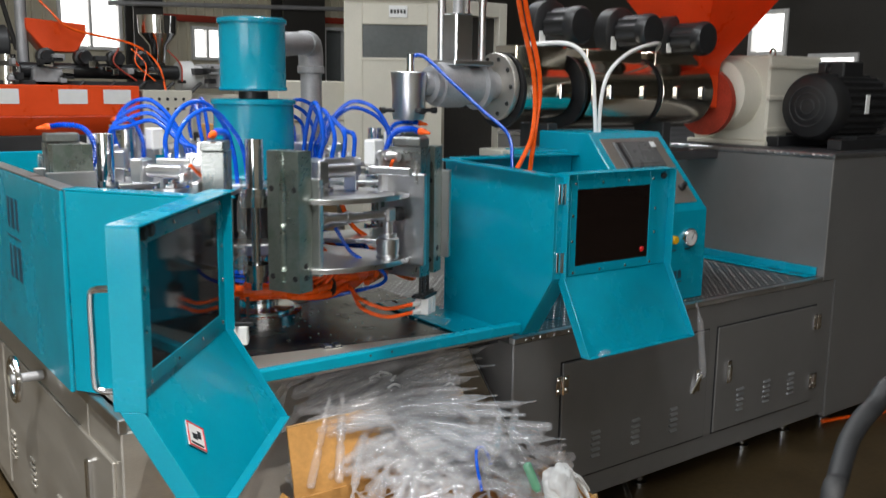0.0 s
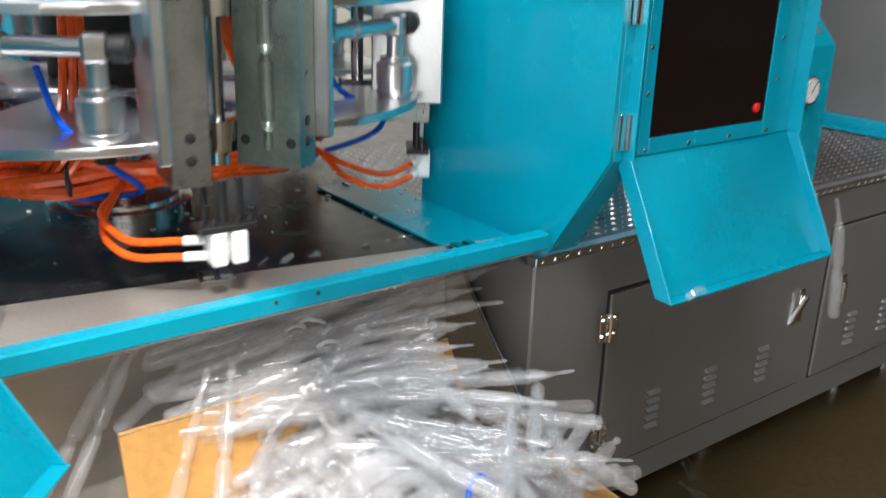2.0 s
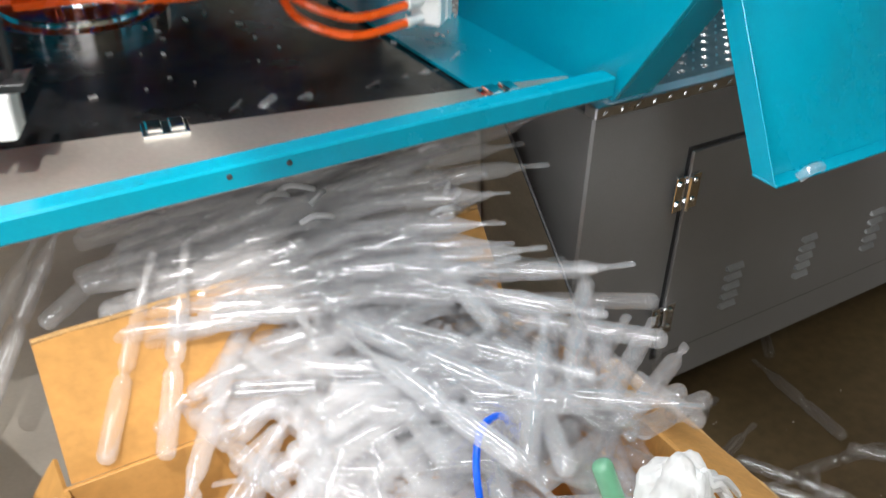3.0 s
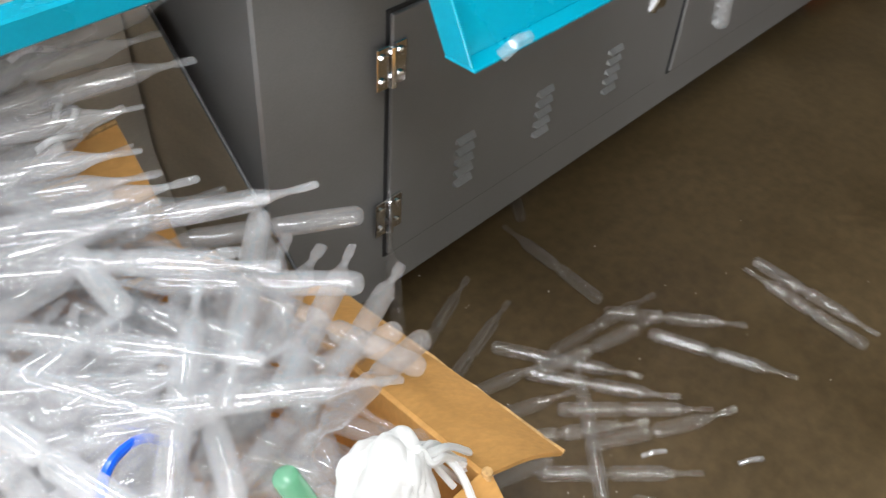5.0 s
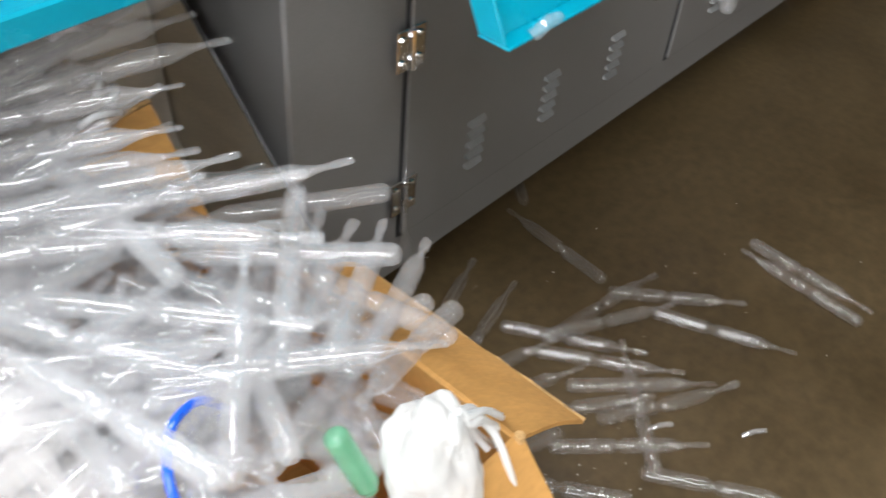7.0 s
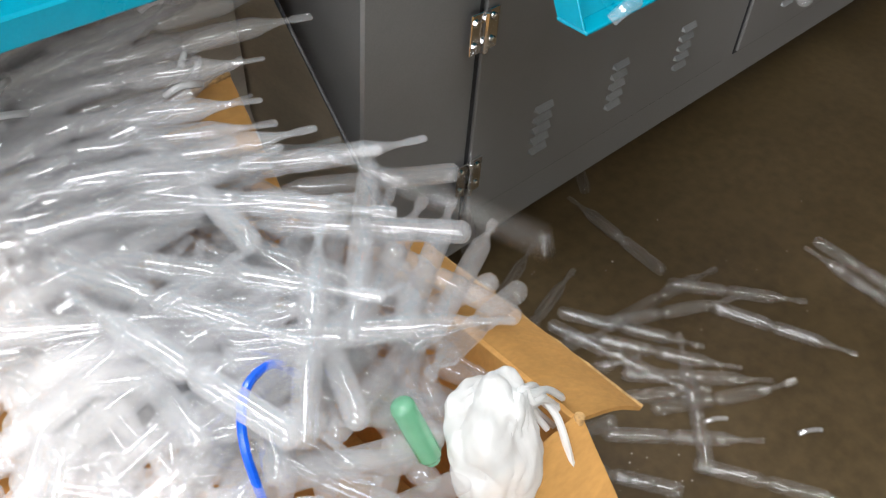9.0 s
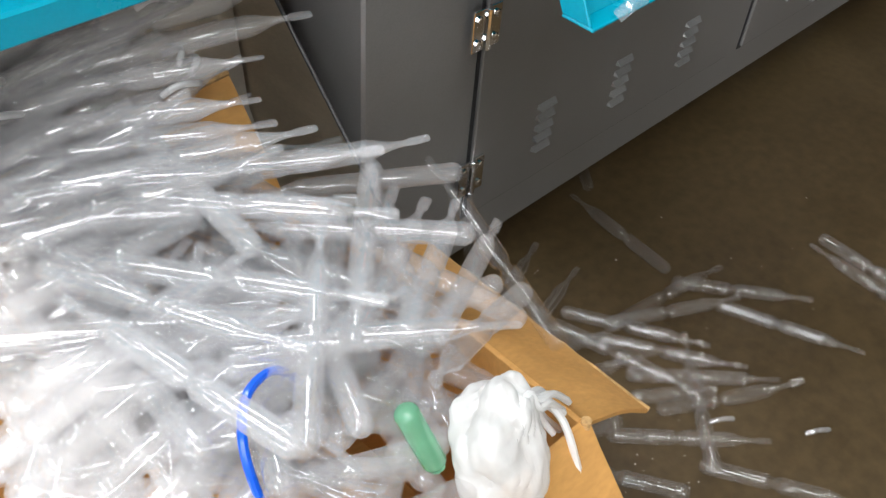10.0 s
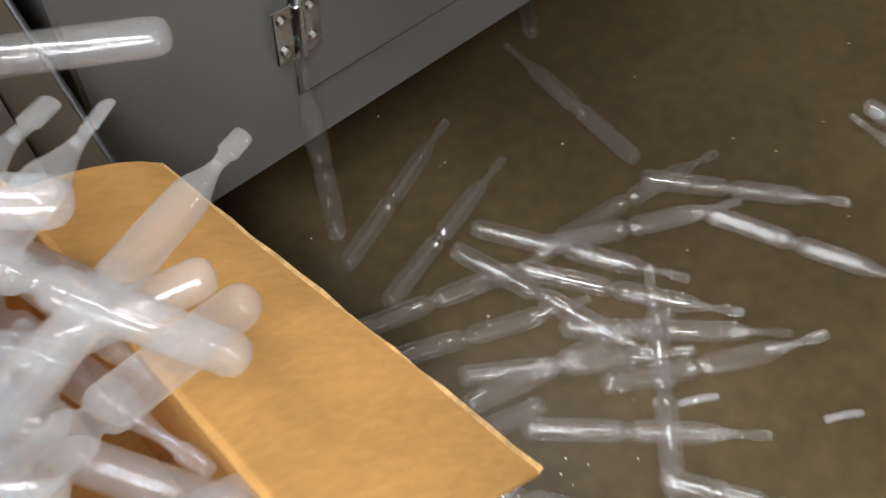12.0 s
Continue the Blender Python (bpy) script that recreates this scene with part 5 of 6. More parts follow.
    for i in range(26):
        x, z = rg.uniform(0.3, 2.3), rg.uniform(1.9, 2.12)
        sx, sz = rg.uniform(0.03, 0.12), rg.uniform(0.02, 0.07)
        upper.append(part("fitting_block", box(x, x + sx, 6.0, 6.12, z, z + sz, 0.006), rg.choice((CAST, CHROME, GREY_DARK, BLACK, CAST)), m))
    for i in range(5):
        x = rg.uniform(0.9, 2.1)
        upper.append(part("red_cable", hose([(x, 6.05, 2.25), (x + rg.uniform(-0.1, 0.15), 6.0, 2.1), (x + rg.uniform(0, 0.2), 5.98, 1.93)], 0.008, 6, 5), rg.choice((ORANGE, RED_PAINT, BLACK)), m))
    for x in (0.8, 1.1, 1.4, 1.7, 2.0):
        upper.append(part("bed_brace", rod((x, 6.08, 1.72), (x + 0.22, 6.08, 1.92), 0.018, 8), GREY_DARK, m))
    for ob in upper:
        ob.location.z -= 0.2
    m.location = (2.42, 9.55, -0.2)
    bm = bmesh.new()
    for x0, x1 in ((1.75, 2.2), (2.2, 2.6)):
        rod((x0, 12.6, 1.9), (x1, 12.6, 3.6), 0.03, 8, 0, bm)
        rod((x1, 12.6, 1.9), (x0, 12.6, 3.6), 0.03, 8, 0, bm)
    for z in (2.0, 2.6, 3.2):
        rod((1.7, 12.6, z), (2.7, 12.6, z), 0.025, 8, 0, bm)
    for x in (1.7, 2.2, 2.7):
        rod((x, 12.6, 0), (x, 12.6, 3.8), 0.04, 8, 0, bm)
    single("storage_rack", bm, DARK_STEEL, "dark braced steel rack by the wall", "rack", at=(2.2, 12.6, 0))


far_machine()


def cabin():
    m = Matrix.Translation((3.30, 5.0, 0)) @ Matrix.Rotation(radians(-34), 4, 'Z')
    c = thing("white_cabin", "cream sheet steel control cabin with a window", "cabin", m.translation)
    for x0, x1, z0, z1 in ((-0.34, -0.22, 0, 2.06), (0.2, 0.3, 0, 2.06), (-0.22, 0.2, 0, 1.69), (-0.22, 0.2, 1.90, 2.06)):
        part("front_sheet", box(x0, x1, 0, 0.04, z0, z1, 0.004, None, m), CREAM, c)
    part("side", moved(box(-0.34, -0.30, 0.041, 0.9, 0, 2.06, 0.004), m), CREAM, c)
    part("window_pane", moved(box(-0.22, 0.2, 0.015, 0.025, 1.69, 1.90, 0), m), PANE, c)
    part("window_trim", moved(box(-0.235, 0.235, -0.006, 0.0, 1.675, 1.69, 0.001), m), CREAM, c)
    pl = part("sign", moved(box(-0.05, 0.07, -0.008, -0.001, 1.945, 2.02, 0.001), m), WHITE, c, "small white sign")
    bm = bmesh.new()
    for i in range(5):
        box(-0.04 + 0.021 * i, -0.025 + 0.021 * i, -0.0095, -0.008, 1.97, 1.995, 0, bm, m)
    part("print_bar", bm, BLACK, pl)
    part("roof", moved(box(-0.36, 0.32, -0.03, 0.95, 2.06, 2.09, 0.004), m), CREAM, c)
    d = thing("dark_doorway_frame", "dark framed doorway beside the cabin", "door", (4.0, 5.2, 0))
    bm = box(3.70, 3.77, 5.1, 5.2, 0, 2.1)
    box(4.25, 4.32, 5.1, 5.2, 0, 2.1, bm=bm)
    box(3.77, 4.25, 5.1, 5.2, 2.0, 2.1, bm=bm)
    part("frame", bm, CREAM, d)
    # a dark sheet fills the doorway in place of the unlit space behind
    part("leaf", box(3.77, 4.25, 5.16, 5.2, 0, 2.0), DARK_STEEL, d)
    # cardboard cartons stacked by the column
    for i, (x, y, z) in enumerate(((2.55, 5.2, 1.28), (2.83, 5.25, 1.28), (2.62, 5.22, 1.02), (2.9, 5.25, 1.02))):
        single("stacked_carton", box(x, x + 0.26, y, y + 0.3, z, z + 0.255, 0.006), CREAM, "pale cardboard carton in a stack", "carton", group="stacked cartons", at=(x + 0.13, y + 0.15, z))
    bm = box(2.4, 3.3, 5.1, 5.7, 0.98, 1.018, 0.004)
    for x, y in ((2.45, 5.15), (3.25, 5.15), (2.45, 5.65), (3.25, 5.65)):
        rod((x, y, 0), (x, y, 0.98), 0.025, 10, 0, bm)
    single("work_table", bm, CAST, "grey steel work table under the cartons", "table", at=(2.85, 5.4, 0))
    # black hose lying in front
    single("black_air_hose", hose([(1.14, 0.59, 0.03), (1.176, 0.620, 0.386), (1.196, 0.640, 0.858), (1.263, 0.670, 0.902), (1.341, 0.697, 0.946), (1.420, 0.705, 0.979), (1.519, 0.704, 0.992), (1.739, 0.684, 0.714), (1.879, 0.624, 0.03)], 0.017, 12, 8), RUBBER, "thick black rubber hose looped off the floor", "hose", at=(1.14, 0.59, 0.0))
    single("floor_cable", hose([(3.75, 2.12, 0.01), (4.05, 2.05, 0.01), (4.4, 1.95, 0.01), (5.2, 1.9, 0.01)], 0.009, 7, 6), ORANGE, "orange cable lying on the floor", "cable", at=(4.2, 2.0, 0))


cabin()


# ---- carton, chute plate and plastic tubes ----
def carton():
    X0, X1, Y0, Y1, H = 0.99, 1.675, 1.565, 2.01, 0.418
    t = 0.006
    c = thing("cardboard_carton", "brown open corrugated carton overfilled with plastic tubes", "carton", ((X0 + X1) / 2, (Y0 + Y1) / 2, 0))
    for w in (box(X0, X1, Y0, Y0 + t, 0, H, 0.001), box(X0, X1, Y1 - t, Y1, 0, H, 0.001), box(X0, X0 + t, Y0 + t, Y1 - t, 0, H, 0.001), box(X1 - t, X1, Y0 + t, Y1 - t, 0, H, 0.001)):
        part("wall", w, CARD, c)
    part("bottom", box(X0 + t, X1 - t, Y0 + t, Y1 - t, 0.001, 0.006, 0), CARD, c)

    def flap(p, d, n, along, length, droop, torn, far=None):
        """A flap that leaves the fold at p along `along` (unit), going out by d over its length, softly curved."""
        bm = bmesh.new()
        k, cols = 6, 14
        grid = []
        for side in (0, 1):
            rows = []
            for i in range(k + 1):
                s = i / k
                row = []
                for j in range(cols + 1):
                    q = p + along * (length * j / cols) + (d if far is None else d.lerp(far, j / cols)) * s + n * (droop * s * (1 - s)) + n * (-t if side else 0)
                    q += along * (torn * s * s * (1 if j == 0 else 0))
                    q += n * 0.004 * noise.noise((q.x * 9, q.y * 9, q.z * 9)) * (s > 0)
                    row.append(bm.verts.new(q))
                rows.append(row)
            grid.append(rows)
        for rows in grid:
            for a, b in zip(rows, rows[1:]):
                for j in range(cols):
                    bm.faces.new((a[j], a[j + 1], b[j + 1], b[j]))
        for j in range(cols):
            for i in (0, k):
                bm.faces.new((grid[0][i][j], grid[0][i][j + 1], grid[1][i][j + 1], grid[1][i][j]))
        for i in range(k):
            for j in (0, cols):
                bm.faces.new((grid[0][i][j], grid[0][i + 1][j], grid[1][i + 1][j], grid[1][i][j]))
        ob = part("flap", bm, CARD, c)
        e0, e1 = p + d, p + (far or d) + along * length
        eb = hose([e0 + (e1 - e0) * (i / 16) + Vector((0, 0, -0.002)) + 0.003 * Vector((noise.noise((i * 1.3, 0, 0)), noise.noise((0, i * 1.7, 0)), noise.noise((0, 0, i * 2.1)))) for i in range(17)], 0.0036, 6, 1, None, False)
        part("torn_edge", eb, CARD_EDGE, ob, "frayed corrugated edge")
        return ob
    flap(Vector((X1, Y0, H)), Vector((0.157, 0.003, -0.124)), Vector((0.6, 0, 0.8)), Vector((0, 1, 0)), 0.33, 0.03, 0.0, Vector((0.095, 0.0, -0.05)))
    flap(Vector((X0, Y0, H)), Vector((0.0, -0.12, -0.15)), Vector((0, -0.7, 0.7)), Vector((1, 0, 0)), 0.69, 0.02, 0.0)
    flap(Vector((X0 + 0.01, Y1, H)), Vector((0.0, 0.04, 0.19)), Vector((0, -0.9, 0.3)), Vector((1, 0, 0)), 0.64, 0.015, 0.0, Vector((-0.005, 0.1, 0.155)))
    flap(Vector((X0, Y0 + 0.02, H)), Vector((-0.10, 0.0, -0.18)), Vector((-0.8, 0, 0.5)), Vector((0, 1, 0)), 0.48, 0.02, 0.0)
    bm = bmesh.new()
    rod((X1, Y0, 0.40), (X1, Y0, H + 0.004), 0.006, 8, 0, bm)
    part("torn_corner", bm, CARD_EDGE, c)


carton()
single("chute_plate", prism([(2.284, 0.70), (2.278, 0.70), (2.25, 0.40), (2.1, 0.05), (2.108, 0.05), (2.258, 0.40)], "x", 0.745, 1.746, 0), STEEL, "brushed stainless discharge chute plate", "chute", at=(1.2, 2.1, 0.05))

TUBE_PROFILE = [(0.0, 0.002), (0.0012, 0.0066), (0.004, 0.0100), (0.009, 0.0120), (0.012, 0.0123), (0.055, 0.0124), (0.100, 0.0123), (0.1045, 0.0112), (0.1085, 0.0076), (0.111, 0.0070), (0.1135, 0.0076), (0.1175, 0.0112), (0.122, 0.0123), (0.160, 0.0124), (0.190, 0.0121), (0.196, 0.0112), (0.206, 0.0080), (0.217, 0.0050), (0.224, 0.0040), (0.236, 0.0038), (0.2365, 0.0054), (0.258, 0.0050), (0.26, 0.003)]


def tube_mesh(name, squash, bend, seg, material, lo=0.0, hi=1.0):
    """A stretch of a blown double tube from its round end to its cut neck, along x; squash flattens it, bend bows the neck."""
    bm = lathe([p for p in TUBE_PROFILE if lo <= p[0] <= hi], (0, 0, 0), (1, 0, 0), seg)
    for v in bm.verts:
        k = min(1, max(0, (v.co.x - 0.02) / 0.1))
        f = 1 - squash * k * (1 if v.co.x < 0.23 else 0.2)
        v.co.z *= f
        v.co.y *= 1 + 0.35 * (1 - f)
        if v.co.x > 0.234:
            v.co.z *= 0.45
            v.co.y *= 1.25
        u = max(0, v.co.x - 0.17)
        v.co.z += bend * u * u * 40
        v.co.y += bend * 0.5 * max(0, v.co.x - 0.11) ** 2 * 12
    return to_mesh(name, bm, material)


SHAPES = ((0.0, 0.0), (0.04, 0.012), (0.10, -0.03), (0.16, 0.04), (0.03, -0.012), (0.08, 0.05))


TUBES = [tube_mesh("double_tube", s, b, 18, TUBE, 0.0, 0.2245) for s, b in SHAPES]
NECKS = [tube_mesh("neck", s, b, 10, TUBE, 0.2235, 1.0) for s, b in SHAPES]
WHITENED_TUBES = [tube_mesh("double_tube", s, b, 18, WHITENED, 0.0, 0.2245) for s, b in SHAPES]
WHITENED_NECKS = [tube_mesh("neck", s, b, 10, WHITENED, 0.2235, 1.0) for s, b in SHAPES]
TUBE_LABELS = {"pile": "whitened clear blown plastic double tube heaped in the carton", "floor": "clear blown plastic double tube lying on the floor", "fall": "clear blown plastic double tube dropping from the mould", "plate": "clear blown plastic double tube leaning on the chute"}


def between(r_end, tip, roll=0.0):
    """The pose of a tube whose round end lies at r_end and whose neck points to tip."""
    r_end, tip = Vector(r_end), Vector(tip)
    q = (tip - r_end).to_track_quat('X', 'Z')
    return Matrix.Translation(r_end) @ q.to_matrix().to_4x4() @ Matrix.Rotation(roll, 4, 'X')


def tube(m, where, shape=0):
    # tubes on the heap and chute take the copy with scattered light in its colour
    whitened = where in ("pile", "plate")
    ob = new("plastic_tube", (WHITENED_TUBES if whitened else TUBES)[shape])
    neck = new("neck", (WHITENED_NECKS if whitened else NECKS)[shape])
    neck.parent = ob
    ob.matrix_basis = m
    return tagged(ob, TUBE_LABELS[where], "tube", "tubes in the carton" if where == "pile" else "scattered tubes")


def smoothstep(a, b, x):
    t = min(1, max(0, (x - a) / (b - a)))
    return t * t * (3 - 2 * t)


def heap(x, y):
    """The heap's height over the floor."""
    dome = 1 - smoothstep(0.15, 1.0, math.hypot((x - 1.40) / 0.46, (y - 1.84) / 0.40))
    z = 0.435 + 0.125 * dome
    z += 0.16 * smoothstep(1.88, 2.2, y) * smoothstep(1.0, 1.35, x) * (1 - 0.45 * smoothstep(1.5, 1.66, x))
    z -= 0.12 * smoothstep(1.66, 1.77, x)
    return z + 0.012 * noise.noise((x * 9, y * 9, 1.0))


def fill_tubes():
    rng = random.Random(11)
    # the ones lying on top, one by one: round end, neck
    front = [((1.705, 1.682, 0.450), (1.567, 1.870, 0.558), 0), ((1.671, 1.737, 0.561), (1.481, 1.910, 0.566), 0), ((1.371, 1.916, 0.577), (1.529, 1.714, 0.583), 0), ((1.377, 1.633, 0.585), (1.547, 1.825, 0.589), 0), ((1.319, 1.929, 0.596), (1.433, 1.700, 0.602), 1), ((1.376, 1.634, 0.592), (1.317, 1.884, 0.597), 0),
             ((1.391, 1.765, 0.575), (1.604, 1.620, 0.582), 4), ((1.473, 1.826, 0.596), (1.486, 2.082, 0.602), 1), ((1.543, 1.671, 0.537), (1.671, 1.894, 0.547), 1), ((1.426, 1.967, 0.590), (1.604, 1.782, 0.596), 0), ((1.724, 1.702, 0.470), (1.497, 1.634, 0.565), 5), ((1.659, 1.881, 0.567), (1.479, 1.698, 0.574), 1)]
    edge = [((1.795, 1.872, 0.491), (1.571, 1.997, 0.494), 0), ((1.377, 1.966, 0.591), (1.599, 1.836, 0.585), 4), ((1.487, 1.709, 0.554), (1.705, 1.842, 0.522), 4), ((1.516, 1.674, 0.579), (1.725, 1.812, 0.521), 1), ((1.571, 1.689, 0.515), (1.793, 1.806, 0.457), 0), ((1.475, 1.719, 0.532), (1.682, 1.870, 0.524), 1),
            ((1.722, 1.734, 0.460), (1.475, 1.805, 0.430), 1), ((1.445, 1.643, 0.536), (1.546, 1.879, 0.524), 0), ((1.327, 1.691, 0.567), (1.337, 1.948, 0.560), 1), ((1.232, 1.785, 0.580), (1.480, 1.850, 0.573), 0), ((1.228, 1.755, 0.571), (1.480, 1.806, 0.562), 1), ((1.322, 1.722, 0.557), (1.578, 1.742, 0.547), 4)]
    drift = [((1.395, 2.135, 0.625), (1.626, 2.024, 0.640), 0), ((1.370, 2.111, 0.606), (1.595, 1.988, 0.619), 0), ((1.366, 2.081, 0.592), (1.594, 1.963, 0.606), 4), ((1.375, 2.013, 0.600), (1.614, 1.919, 0.613), 0), ((1.480, 1.969, 0.581), (1.706, 1.847, 0.594), 1), ((1.436, 1.995, 0.582), (1.658, 1.866, 0.596), 0),
             ((1.446, 2.150, 0.655), (1.696, 2.091, 0.670), 0), ((1.459, 2.121, 0.641), (1.701, 2.038, 0.663), 4), ((1.428, 2.177, 0.672), (1.681, 2.132, 0.689), 0), ((1.496, 2.118, 0.675), (1.753, 2.112, 0.694), 1), ((1.315, 1.972, 0.596), (1.563, 1.907, 0.616), 1), ((1.332, 2.045, 0.592), (1.545, 1.902, 0.609), 0)]
    low = [((1.250, 1.891, 0.585), (1.472, 1.763, 0.571), 0), ((1.263, 1.842, 0.576), (1.503, 1.752, 0.556), 1), ((1.287, 1.807, 0.567), (1.519, 1.699, 0.548), 0), ((1.234, 1.818, 0.580), (1.486, 1.864, 0.561), 4), ((1.247, 1.716, 0.566), (1.495, 1.783, 0.545), 0), ((1.362, 1.643, 0.537), (1.465, 1.878, 0.519), 1),
           ((1.267, 1.904, 0.590), (1.522, 1.925, 0.569), 1)]
    for r, t, s in front + edge + drift + low:
        tube(between(r, t, rng.uniform(-0.5, 0.5)), "pile", s)
    # the layers close beneath
    made = 0
    while made < 215:
        x, y = rng.uniform(1.02, 1.66), rng.uniform(1.59, 2.2)
        back = smoothstep(1.85, 2.05, y)
        if x < 1.22 and y > 1.72 and rng.random() < 0.8:
            continue
        yaw = rng.gauss(0.05, 0.30) if rng.random() < back else rng.uniform(0, 2 * math.pi)
        dx, dy = 0.13 * math.cos(yaw), 0.13 * math.sin(yaw)
        ends = [(x - dx, y - dy), (x + dx, y + dy)]
        if any(not (1.02 < ex < (1.70 if ey < 1.9 else 1.66) and 1.58 < ey < 2.2) for ex, ey in ends):
            continue
        sink = rng.uniform(0.018, 0.065) if made > 60 else rng.uniform(0.012, 0.03)
        sink += 0.022 * smoothstep(1.36, 1.46, x) * (1 - smoothstep(1.88, 1.96, y))
        z0, z1 = (heap(ex, ey) - sink + rng.gauss(0, 0.011) for ex, ey in ends)
        tube(between((*ends[0], z0), (*ends[1], z1), rng.uniform(-0.7, 0.7)), "pile", rng.choice((0, 0, 1, 1, 2, 3, 4, 5)))
        made += 1
    # a drift against the chute plate, necks all one way, the upper ones tipped up
    for row in range(9):
        k = row / 8
        for i in range(8):
            x = 1.18 + (0.32 + 0.08 * k) * (i + rng.uniform(0.1, 0.9)) / 8
            y = 2.02 + 0.22 * k + rng.uniform(-0.012, 0.010)
            z = 0.575 + 0.13 * k ** 1.2 + rng.uniform(-0.012, 0.014)
            yaw = rng.gauss(-0.30 + 0.28 * k, 0.09)
            rise = rng.gauss(0.01 + 0.03 * k, 0.012)
            c, d = 0.13 * math.cos(yaw), 0.13 * math.sin(yaw)
            tube(between((x - c, min(2.235, y - d), z - rise), (min(1.69, x + c), min(2.235, y + d), z + rise), rng.uniform(-0.7, 0.7)), "pile", rng.choice((0, 0, 1, 4, 5)))
    # what lies deeper is one jumble, white in place of light scattered through clear tubes
    bm = bmesh.new()
    src = bmesh.new()
    lathe([(0.0, 0.003), (0.006, 0.011), (0.1, 0.012), (0.11, 0.006), (0.122, 0.011), (0.19, 0.012), (0.22, 0.004), (0.26, 0.004)], (0, 0, 0), (1, 0, 0), 7, src)
    vco = [v.co.copy() for v in src.verts]
    fco = [[v.index for v in f.verts] for f in src.faces]
    src.free()
    verts, faces = [], []
    for n in range(1600):
        x, y, yaw = rng.uniform(1.12, 1.56), rng.uniform(1.69, 1.95), rng.uniform(0, 6.28)
        if n >= 1300:
            y, yaw = rng.uniform(1.605, 1.70), rng.choice((0, math.pi)) + rng.uniform(-0.2, 0.2)
        z = heap(x, y) - rng.uniform(0.02, 0.12)
        dz = rng.gauss(0, 0.03)
        m = between((x - 0.125 * math.cos(yaw), y - 0.125 * math.sin(yaw), z - dz), (x + 0.125 * math.cos(yaw), y + 0.125 * math.sin(yaw), z + dz))
        k = len(verts)
        verts += [m @ v for v in vco]
        faces += [[k + i for i in f] for f in fco]
    bm.free()
    me = bpy.data.meshes.new("tube_jumble")
    me.from_pydata(verts, [], faces)
    me.materials.append(MILKY)
    tagged(new("tube_jumble", me), "deep jumble of plastic tubes coloured opaque white, filling the carton", "tubes", kind="stuff")

    # on the floor
    R = 0.0126
    floor = [((2.325, 1.812), (2.351, 2.065), R, R, 0), ((2.300, 1.791), (2.467, 1.596), R + 0.006, R, 0), ((2.157, 1.798), (2.441, 1.750), R, R + 0.004, 4),
             ((2.322, 1.708), (2.427, 1.461), R, R, 0), ((2.097, 1.880), (2.234, 1.654), R, R, 0), ((2.094, 1.803), (2.242, 1.579), R, R, 1), ((2.072, 1.717), (2.264, 1.533), R, R, 0),
             ((1.949, 1.749), (2.157, 1.598), R, R, 1), ((2.053, 1.640), (2.275, 1.507), R, R, 3), ((1.955, 1.664), (2.148, 1.476), R, R, 0), ((2.019, 1.536), (2.130, 1.353), R, R, 0),
             ((2.632, 1.673), (2.623, 1.409), R, R, 0), ((2.580, 1.415), (2.598, 1.678), R, R, 0), ((1.951, 1.865), (2.219, 1.933), R, R, 0), ((1.949, 1.934), (2.204, 2.025), R, R, 0),
             ((2.392, 2.057), (2.530, 2.232), R, R, 0), ((1.887, 1.822), (2.107, 1.724), R, R, 1), ((1.835, 1.583), (1.990, 1.403), R, R, 1), ((1.862, 1.944), (1.882, 1.722), R, R, 2)]
    beside = [((1.968, 1.516), (1.821, 1.727), R, R + 0.012, 1), ((1.994, 1.665), (1.749, 1.741), R, R + 0.012, 1), ((1.886, 1.868), (2.129, 1.784), R, R + 0.012, 1)]
    for (rx, ry), (tx, ty), rz, tz, s in floor + beside:
        tube(between((rx, ry, rz), (tx, ty, tz), rng.uniform(-0.3, 0.3)), "floor", s)
    # leaning on the cabinet under the lower hinge
    tube(between((1.972, 1.972, 0.013), (1.972, 2.008, 0.268)), "floor", 0)
    # on the chute plate, left of the carton
    for r, t, s in (((0.89, 2.135, 0.47), (1.04, 2.19, 0.65), 0), ((0.94, 2.135, 0.47), (1.06, 2.18, 0.66), 2), ((1.02, 2.14, 0.56), (1.24, 2.2, 0.66), 0), ((1.2, 2.15, 0.63), (1.42, 2.2, 0.69), 1), ((1.04, 2.0, 0.44), (1.15, 2.09, 0.65), 4), ((1.1, 1.95, 0.46), (1.2, 2.1, 0.66), 0), ((1.34, 2.19, 0.665), (1.57, 2.22, 0.7), 0), ((1.3, 2.16, 0.65), (1.53, 2.19, 0.69), 4)):
        tube(between(r, t), "plate", s)
    # stuck to the folded-back door
    ob = tube(between((2.372, 1.762, 0.57), (2.345, 1.775, 0.83)), "plate", 2)
    ob["label"] = "clear blown plastic tube hanging from the door edge"


fill_tubes()


